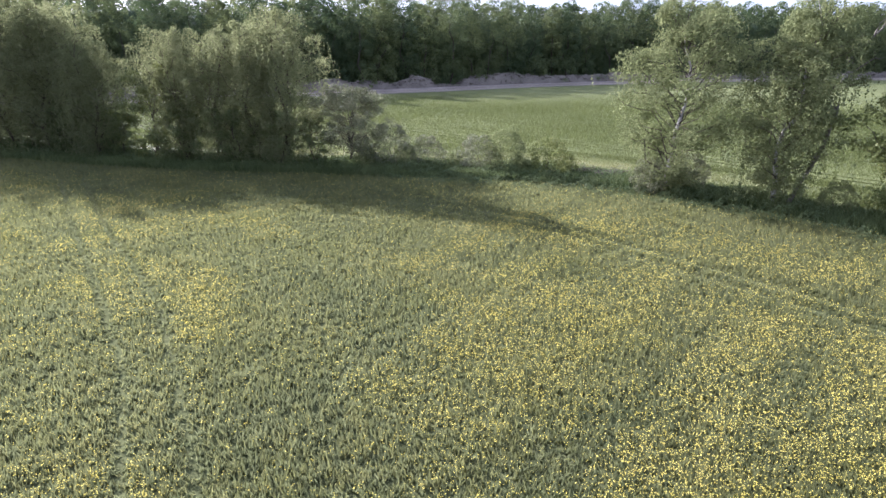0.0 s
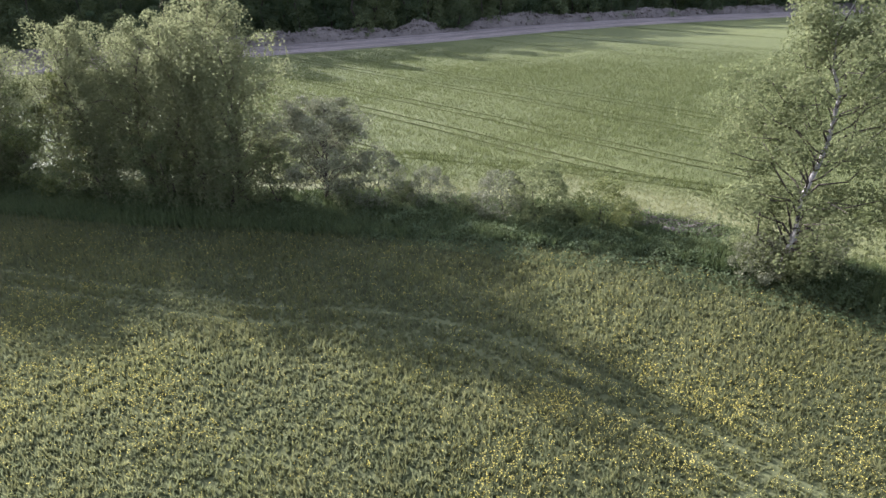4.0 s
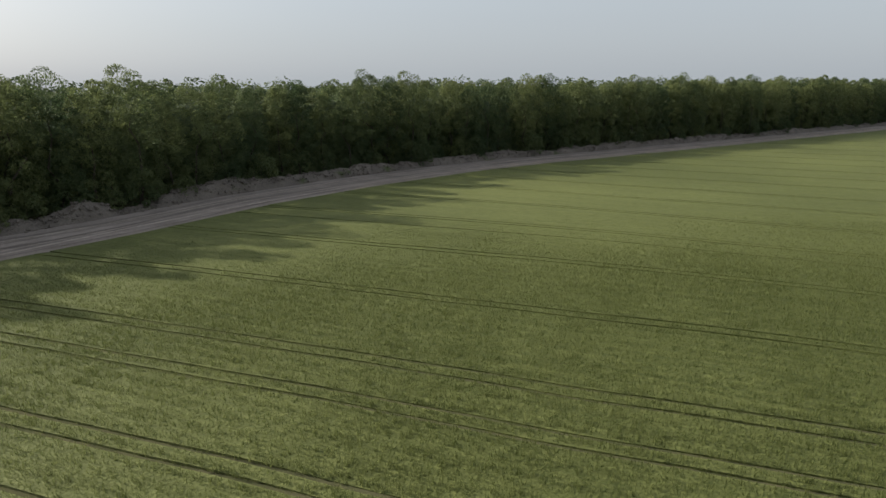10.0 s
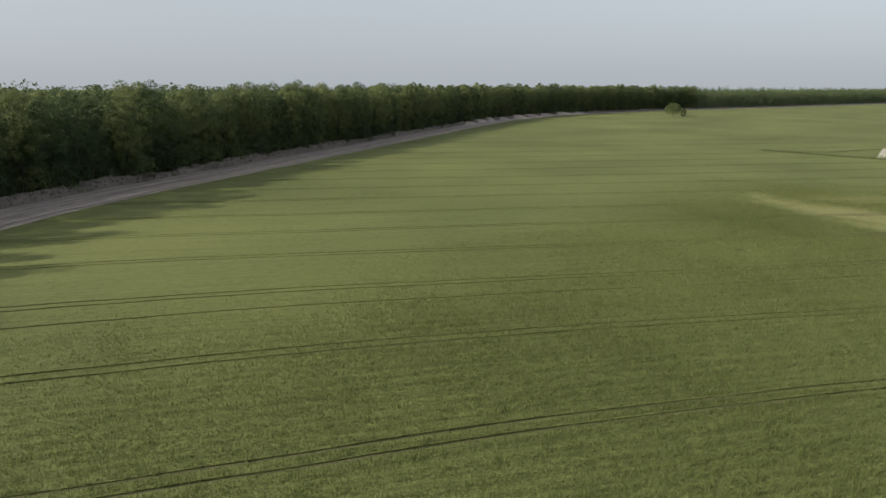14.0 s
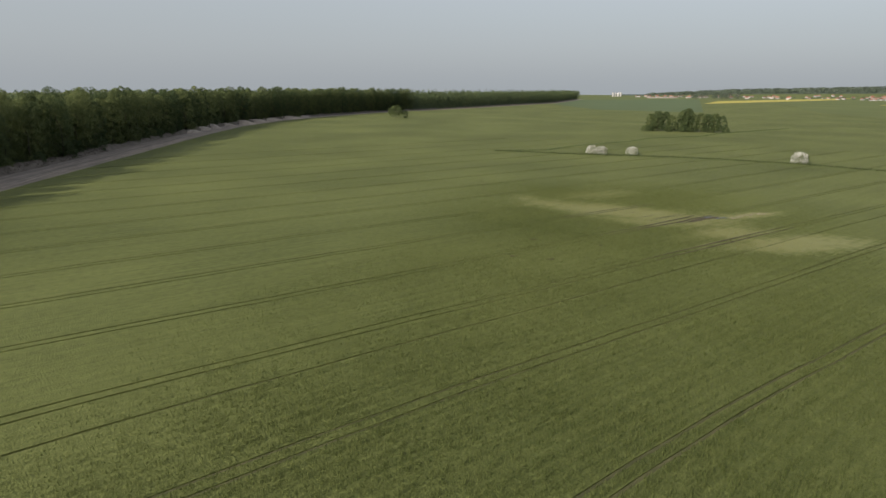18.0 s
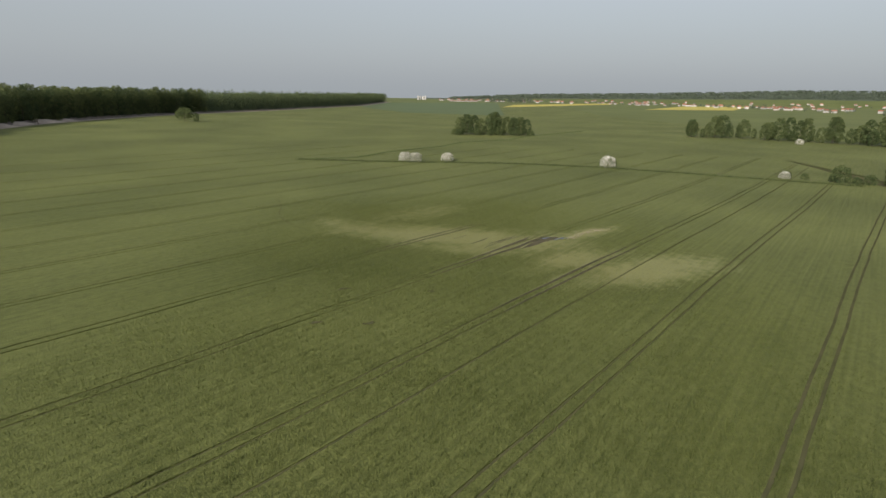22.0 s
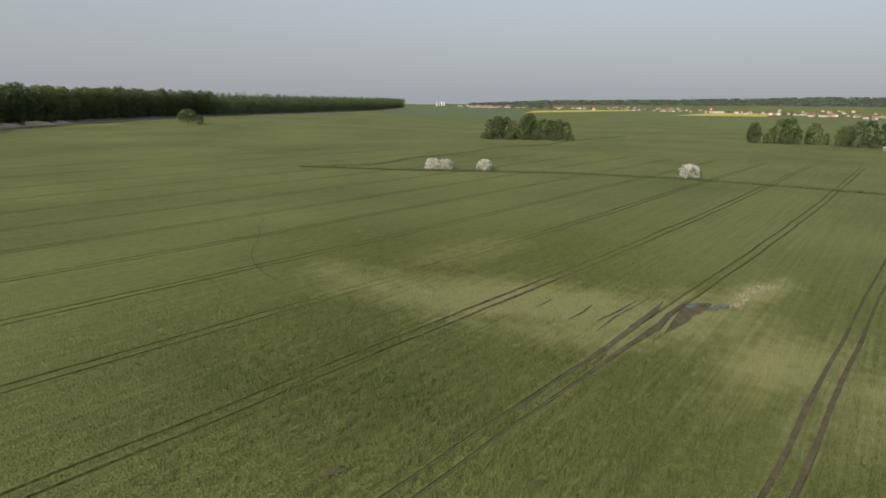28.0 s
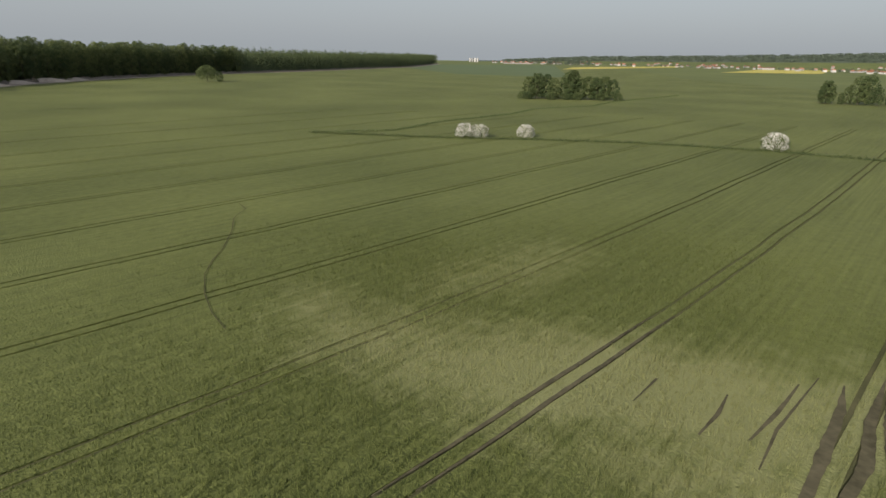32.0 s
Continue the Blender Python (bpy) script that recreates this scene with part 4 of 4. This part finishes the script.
field_tree = [make_dome(420 + k, 17, (9.5, 11, 8.5, 10.5)[k], 1.2, 0.80, 30, 70, M_FTREE, M_BARK, 0.25) for k in range(4)]
COPSE = [(0, -38, 0.85), (0, -43, 0.98), (1, -49, 0.95), (0, -53, 0.80), (2, -57, 0.45), (0, -62, 1.05), (1, -65, 1.12), (0, -69, 0.86), (1, -74, 0.90), (0, -79, 0.86), (1, -84, 0.90), (0, -88, 0.80), (9, -46, 0.85), (9, -67, 0.9), (9, -81, 0.85)]
for i, (x, y, sc) in enumerate(COPSE):
    x += np.interp(y, [-89, -33], [516, 532])
    plant("copse_tree", field_tree[i % 4], x, y, "green tree in a small clump amid the wheat", "tree", "copse trees", i * 0.9, sc)
for i, (x, y) in enumerate([(528, -36), (522, -60), (520, -66), (517, -80), (515, -91), (530, -33), (524, -50)]):
    plant("copse_shrub", round_bush[i % 2], x - 2, y, "low shrub at the foot of the clump", "shrub", "copse shrubs", i, 0.75)
ROWS_E = [(503, -229, 0.8), (497, -240, 0.95), (492, -250, 1.0), (487, -262, 0.85), (466, -274, 0.95), (458, -284, 1.05), (447, -294, 1.05), (434, -304, 1.1), (420, -312, 1.2), (446, -283, 0.9), (405, -306, 1.15), (398, -312, 1.2), (498, -226, 0.86), (494, -233, 0.92), (490, -242, 1.08), (486, -252, 0.98), (482, -262, 0.84), (479, -270, 0.86), (462, -266, 0.94), (456, -273, 1.02), (450, -279, 1.0), (443, -286, 1.1), (436, -292, 0.98), (429, -297, 1.08), (420, -303, 1.2), (411, -309, 1.26), (402, -314, 1.22), (392, -320, 1.3), (380, -328, 1.25), (366, -336, 1.3)]
for i, (x, y, sc) in enumerate(ROWS_E):
    sc *= (1.0, 0.72, 1.12, 0.6, 0.9, 1.05, 0.5)[i % 7]
    plant("field_tree", field_tree[(i + 1) % 4], x, y, "dense green tree in a row across the fields", "tree", "field row trees", i * 1.3, sc)
lone = make_dome(440, 14.5, 17.5, 2.6, 0.60, 44, 120, M_FTREE, M_BARK, 0.45)
plant("lone_tree", lone, 720, 192.5, "broad round lone tree standing in the wheat", "tree")
plant("lone_tree", field_tree[1], 717.0, 181.5, "smaller round tree beside the lone tree", "tree", "", 1.0, 0.55)

# ---------------------------------------------------------------- far fields, village and woods
sheet("far_field", [(985, -240), (1087, -100), (1500, -75), (2253, -269), (2540, -772)], 0.47, M_BLUE, "bluish green strip of young cereal", "field")
sheet("rapeseed_field", [(1640, -470), (2530, -1290), (3300, -1790), (2080, -670)], 0.5, M_RAPE, "bright yellow flowering rapeseed strip", "rapeseed field")
sheet("rapeseed_field", [(1567, -855), (1594, -1160), (2446, -1928), (2256, -1466)], 0.5, M_RAPE, "bright yellow flowering rapeseed strip", "rapeseed field")


def house(x, y, turn, w, d, h, roof, label, category="house"):
    ob = thing("house", x, y, label, category, "village houses", turn=turn)
    v = [(-w, -d, 0), (w, -d, 0), (w, d, 0), (-w, d, 0), (-w, -d, h), (w, -d, h), (w, d, h), (-w, d, h)]
    v = np.array(v, float) * np.array([0.5, 0.5, 1])
    wall = part("wall", mesh_from("wall", v, [(0, 1, 5, 4), (1, 2, 6, 5), (2, 3, 7, 6), (3, 0, 4, 7)], M_WALL), ob)
    e = 0.5
    r = np.array([(-w / 2 - e, -d / 2 - e, h - 0.2), (w / 2 + e, -d / 2 - e, h - 0.2), (w / 2 + e, 0, h + roof), (-w / 2 - e, 0, h + roof), (w / 2 + e, d / 2 + e, h - 0.2), (-w / 2 - e, d / 2 + e, h - 0.2)])
    roof_ob = part("roof", mesh_from("roof", r, [(0, 1, 2, 3), (3, 2, 4, 5), (0, 3, 5, 5), (1, 4, 2, 2)], M_ROOF), ob)
    for i in range(int(w / 3)):
        px = -w / 2 + 1.6 + i * 3.0
        q = np.array([(px - 0.6, -d / 2 - 0.03, 1.0), (px + 0.6, -d / 2 - 0.03, 1.0), (px + 0.6, -d / 2 - 0.03, 2.4), (px - 0.6, -d / 2 - 0.03, 2.4)])
        part("window", mesh_from("window", q, [(0, 1, 2, 3)], M_GLASS), wall)
    part("chimney", mesh_from("chimney", *tube([(w * 0.2, 0.6, h), (w * 0.2, 0.6, h + roof + 0.9), (w * 0.2, 0.6, h + roof + 0.92)], [0.45, 0.45, 0.02], 4), M_ROOF), roof_ob)
    return ob


ha, hr = np.linspace(102, 165, 40), np.linspace(0, 1, 7)
HV = []
for a in ha:
    crest = np.interp(a, [105, 112, 122, 134, 162], [4, 34, 52, 82, 86]) + 3
    for u in hr:
        r = 3750 + 1050 * u
        HV.append((60 + r * math.sin(radians(a)), 97 + r * math.cos(radians(a)), crest * min(1.0, u * 1.3) - 1))
hi = np.arange(39)[:, None] * 7 + np.arange(6)[None]
hf = np.stack([hi, hi + 1, hi + 8, hi + 7], -1)
tagged(new("far_slope", mesh_from("far_slope", HV, hf[:, :2].reshape(-1, 4), M_FARM, True)), "gently rising farmland behind the village", "slope", kind="structure")
tagged(new("wooded_ridge", mesh_from("wooded_ridge", HV, hf[:, 2:].reshape(-1, 4), M_FARWOOD, True)), "low wooded ridge along the horizon", "ridge", kind="structure")


def slope_z(a, r):
    """Height of the far rising ground at a bearing and a distance."""
    crest = np.interp(a, [105, 112, 122, 134, 162], [4, 34, 52, 82, 86]) + 3
    return max(0.0, crest * min(1.0, (r - 3750) / 1050 * 1.3) - 1) if r > 3750 else 0.0


g = np.random.default_rng(77)
EYE_P = np.array([60.0, 97.0])


def bearing(a, r):
    """A place r metres off at a bearing of a degrees clockwise from ahead."""
    return EYE_P + r * np.array([math.sin(radians(a)), math.cos(radians(a))])


for i in range(140):
    a = g.uniform(104, 142)
    r = np.interp(a, [103, 122, 134, 142], [3300, 2900, 2300, 1750]) + g.uniform(-150, 420)
    if i >= 80:
        r = 3700 + 190 * g.random()
    p = bearing(a, r)
    w = g.uniform(10, 15)
    ob = house(p[0], p[1], g.uniform(0, 3.1), w, g.uniform(8, 11), g.uniform(4, 7), g.uniform(3, 5), "pale plastered village house with a tiled roof")
    ob.location[2] = slope_z(a, r)
for a, r, w, h in [(106.2, 3000, 130, 4), (109.5, 3200, 50, 5), (126, 2700, 40, 7)]:
    p = bearing(a, r)
    ob = house(p[0], p[1], radians(-a) + 0.1, w, 16, h, 2.0, "long pale farm hall at the village edge", "farm hall")
for i in range(4):
    p = bearing(102.1 + i * 0.22, 3600)
    ob = thing("silo", p[0], p[1], "white cylindrical grain silo far off", "silo", "silos")
    part("drum", mesh_from("drum", *tube([(0, 0, 0), (0, 0, 20), (0, 0, 23)], [5, 5, 0.4], 10), M_WALL, True), ob)
C, S = [], []
FACING.clear()
for i in range(420):
    a = g.uniform(106, 146)
    r = np.interp(a, [106, 122, 134, 146], [3250, 2850, 2200, 1500]) + g.uniform(-150, 450)
    if i > 230:
        r = 3650 + 300 * g.random()
    p = bearing(a, r)
    h = g.uniform(6, 13)
    C.append(blob((p[0], p[1], h * 0.5), (5, 5, h * 0.5), 26, g))
    S.append(np.full(26, 2.6))
for i in range(1500):
    a = 105 + 57 * g.random()
    u = g.random()
    p = bearing(a, 4130 + 480 * u)
    C.append(blob((p[0], p[1], slope_z(a, 4130 + 480 * u) + 4), (22, 22, 8), 26, g))
    S.append(np.full(26, 9.0))
for i in range(60):
    p = bearing(g.uniform(108.6, 112.4), 2950 + g.uniform(-40, 60))
    C.append(blob((p[0], p[1], 10), (8, 8, 11), 24, g))
    S.append(np.full(24, 4.5))
v, f = leaves(np.concatenate(C), np.concatenate(S), g, 0.0, np.concatenate(FACING))
stuff("far_woods", (v, f), M_FARWOOD, "far dark woods and village trees along the horizon", "woods")

# ---------------------------------------------------------------- wet hollow in the wheat
def pool(name, cx, cy, a, b, ang, z, material, label, category, seed, n=36):
    pts = []
    for i in range(n):
        t = i * 2 * math.pi / n
        r = 1 + 0.22 * math.sin(3 * t + seed) + 0.14 * math.sin(5 * t + 2 * seed) + 0.10 * math.sin(9 * t + seed)
        u, v = a * r * math.cos(t), b * r * math.sin(t)
        c, s = math.cos(radians(ang)), math.sin(radians(ang))
        pts.append((cx + u * c - v * s, cy + u * s + v * c))
    return sheet(name, pts, z, material, label, category)


M_MUD = shader("wet_mud", (0.046, 0.042, 0.025), (0.098, 0.086, 0.054), 2, 2.0, 1.0, 0.12, spec=0.05)
for line, hw in RUTS:
    d_ = np.r_[0, np.cumsum(np.linalg.norm(np.diff(np.array(line), axis=0), axis=1))]
    rp_, rn_ = along(np.array(line, float), 0.35)
    hw_ = np.interp(np.arange(len(rp_)) * 0.35, d_, hw)
    jag = 0.8 + 0.16 * wob(rp_[:, 0], rp_[:, 1], 0.9, 2.0)
    jag2 = 0.8 + 0.16 * wob(rp_[:, 0], rp_[:, 1], 0.7, 6.0)
    ribbon("mud", rp_, rn_, -hw_ * jag, hw_ * jag2, 6, lambda x, y, w: 0.25 + 0.03 * wob(x, y, 0.5) + 0 * w, M_MUD, "bare wet mud rut through the wheat", "mud")
pool("puddle", 178.6, 42.7, 1.25, 0.40, -60, 0.30, M_WATER, "shallow rain puddle in the mud", "puddle", 2.0)
pool("puddle", 177.6, 39.4, 1.9, 0.55, -75, 0.30, M_WATER, "shallow rain puddle in the mud", "puddle", 4.0)
g = np.random.default_rng(91)
lx, ly = g.normal(size=(2, 120))
lie = np.concatenate([np.column_stack([np.interp(g.random(80), [0, 0.5, 1], [176.8, 180.6, 183.6]), 0 * lx[:80]]), np.column_stack([184 + 0.7 * lx[80:], 27 + 1.3 * ly[80:]])])
lie[:80, 1] = np.interp(lie[:80, 0], [176.8, 180.6, 183.6], [37.6, 33.2, 28.2]) + 0.7 * ly[:80]
lie[:80, 0] += 0.5 * lx[:80]
stuff("dry_reeds", tufts(lie[:, 0], lie[:, 1], 0.18 + 0 * lie[:, 0], 0.42, 0.07, 4, g, 0.6), shader("dry_reed", (0.17, 0.145, 0.10), (0.32, 0.28, 0.21), 1.0, 6.0, 0.9, 0, island=0.9), "pale dry reeds lying at the edge of the wet hollow", "reeds")
for cx, cy, a in ((150.9, 89.6, 0.9), (136.8, 94.7, 0.8), (135.0, 87.7, 0.9), (146.9, 76.2, 0.6)):
    pool("flattened_wheat", cx, cy, a, a * 0.5, 40 * a * 3, 0.34, M_SOIL, "small dark gap of flattened wheat", "flattened wheat", cx)

# trail of an animal through the crop
tp_, tn_ = along(np.array([(250, 101), (246, 99.4), (240, 100.4), (233, 99.6), (224, 99.4), (219, 99.9), (214, 99.8), (208, 98.7), (202.6, 97), (198.4, 95)], float), 0.6)
half_w = np.full(len(tp_), 0.06) + 0.02 * wob(tp_[:, 0], tp_[:, 1], 2.0)
ribbon("animal_trail", tp_, tn_, -half_w, half_w, 3, lambda x, y, w: 0.30 + 0.03 * wob(x, y, 2.3) + 0 * w, M_SOIL, "thin winding animal trail through the wheat", "trail")

# ---------------------------------------------------------------- wheel tracks and heaps on the earth strip
# Pale tone of worn tracks; on the heaps its brightness stands for sunlight.
M_PALE = shader("worn_sunlit_sand", (0.31, 0.258, 0.21), (0.46, 0.39, 0.32), 2, 2.0, 0.95, 0.8)
M_DARKT = shader("damp_track", (0.150, 0.124, 0.100), (0.240, 0.200, 0.160), 2, 2.0, 0.95, 0.5)
for i, o in enumerate((2.6, 4.4, 7.2, 9.0, 11.8, 13.6, 15.6)):
    k = (ep[:, 0] < 420)
    q, m = ep[k], en[k]
    sway = o + 1.3 * wob(q[:, 0], q[:, 1], 14 + 5 * (i % 3), i * 1.7)
    ribbon("wheel_track", q, m, sway, sway + 0.55 + 0.2 * (i % 2), 3, lambda x, y, w: 0.125 + 0.07 * wob(x, y, 3.1) + 0.05 * wob(x, y, 1.1, 2), M_PALE if i % 3 else M_DARKT, "worn wheel track along the earth strip", "wheel track")


def mound(seed, r, h, material):
    n, m = 22, 9
    v = []
    for j in range(m):
        for i in range(n):
            t, q = i * 2 * math.pi / n, j / (m - 1)
            rr = r * (1 - q) * (1 + 0.22 * math.sin(3 * t + seed) + 0.12 * math.sin(7 * t + 2 * seed + 3 * q))
            v.append((rr * math.cos(t) * 1.7, rr * math.sin(t), h * (math.sin(q * math.pi / 2) ** 1.2) * (1 + 0.15 * math.sin(5 * t + seed)) if j < m - 1 else h))
    i, j = np.meshgrid(np.arange(n), np.arange(m - 1))
    f = np.stack([j * n + i, j * n + (i + 1) % n, (j + 1) * n + (i + 1) % n, (j + 1) * n + i], -1).reshape(-1, 4)
    return mesh_from("mound", v, f, material, True)


HEAPS = [mound(k + 1.0, 6.0, 3.2, M_PALE) for k in range(3)]
for i, (x, y, sc) in enumerate([(500, 318, 1.0), (528, 322, 1.2), (560, 323, 0.9), (590, 321, 1.3), (622, 320, 1.1), (655, 317, 1.0), (690, 308, 1.2), (725, 300, 0.9), (470, 312, 0.8)]):
    ob = new("earth_mound", HEAPS[i % 3])
    ob.location, ob.scale, ob.rotation_euler[2] = (x, y, 0.0), (sc * 1.5, sc, sc * 0.75), i * 0.4
    tagged(ob, "heap of sandy earth beside the wood, coloured pale as if sunlit", "earth heap", "earth heaps")

# raised hide at the field edge
ob = thing("deer_stand", 640, 296, "small wooden raised hide on four legs at the field edge", "deer stand", turn=0.4)
for sx in (-1, 1):
    for sy in (-1, 1):
        part("leg", mesh_from("leg", *tube([(sx * 1.1, sy * 1.1, 0), (sx * 0.8, sy * 0.8, 3.2)], [0.10, 0.09], 6), M_WOOD), ob)


def box_mesh(name, x0, y0, z0, x1, y1, z1, material):
    v = [(x, y, z) for z in (z0, z1) for x, y in ((x0, y0), (x1, y0), (x1, y1), (x0, y1))]
    return mesh_from(name, v, [(3, 2, 1, 0), (4, 5, 6, 7), (0, 1, 5, 4), (1, 2, 6, 5), (2, 3, 7, 6), (3, 0, 4, 7)], material)


cabin = part("cabin", box_mesh("cabin", -1.0, -1.0, 3.2, 1.0, 1.0, 5.2, M_WOOD), ob)
part("roof", box_mesh("roof", -1.25, -1.25, 5.2, 1.25, 1.25, 5.4, M_BARK), ob)
part("window", box_mesh("window", -0.6, -1.02, 4.1, 0.6, -1.004, 4.7, M_GLASS), cabin, "dark slot to look out of")
for sx in (-0.3, 0.3):
    rail = part("ladder", mesh_from("ladder", *tube([(sx, -2.2, 0), (sx, -1.05, 3.3)], [0.05, 0.05], 5), M_WOOD), ob)
for k in range(9):
    u = (k + 0.7) / 9.6
    part("rung", mesh_from("rung", *tube([(-0.3, -2.2 + 1.15 * u, 3.3 * u), (0.3, -2.2 + 1.15 * u, 3.3 * u)], [0.035, 0.035], 5), M_WOOD), rail)
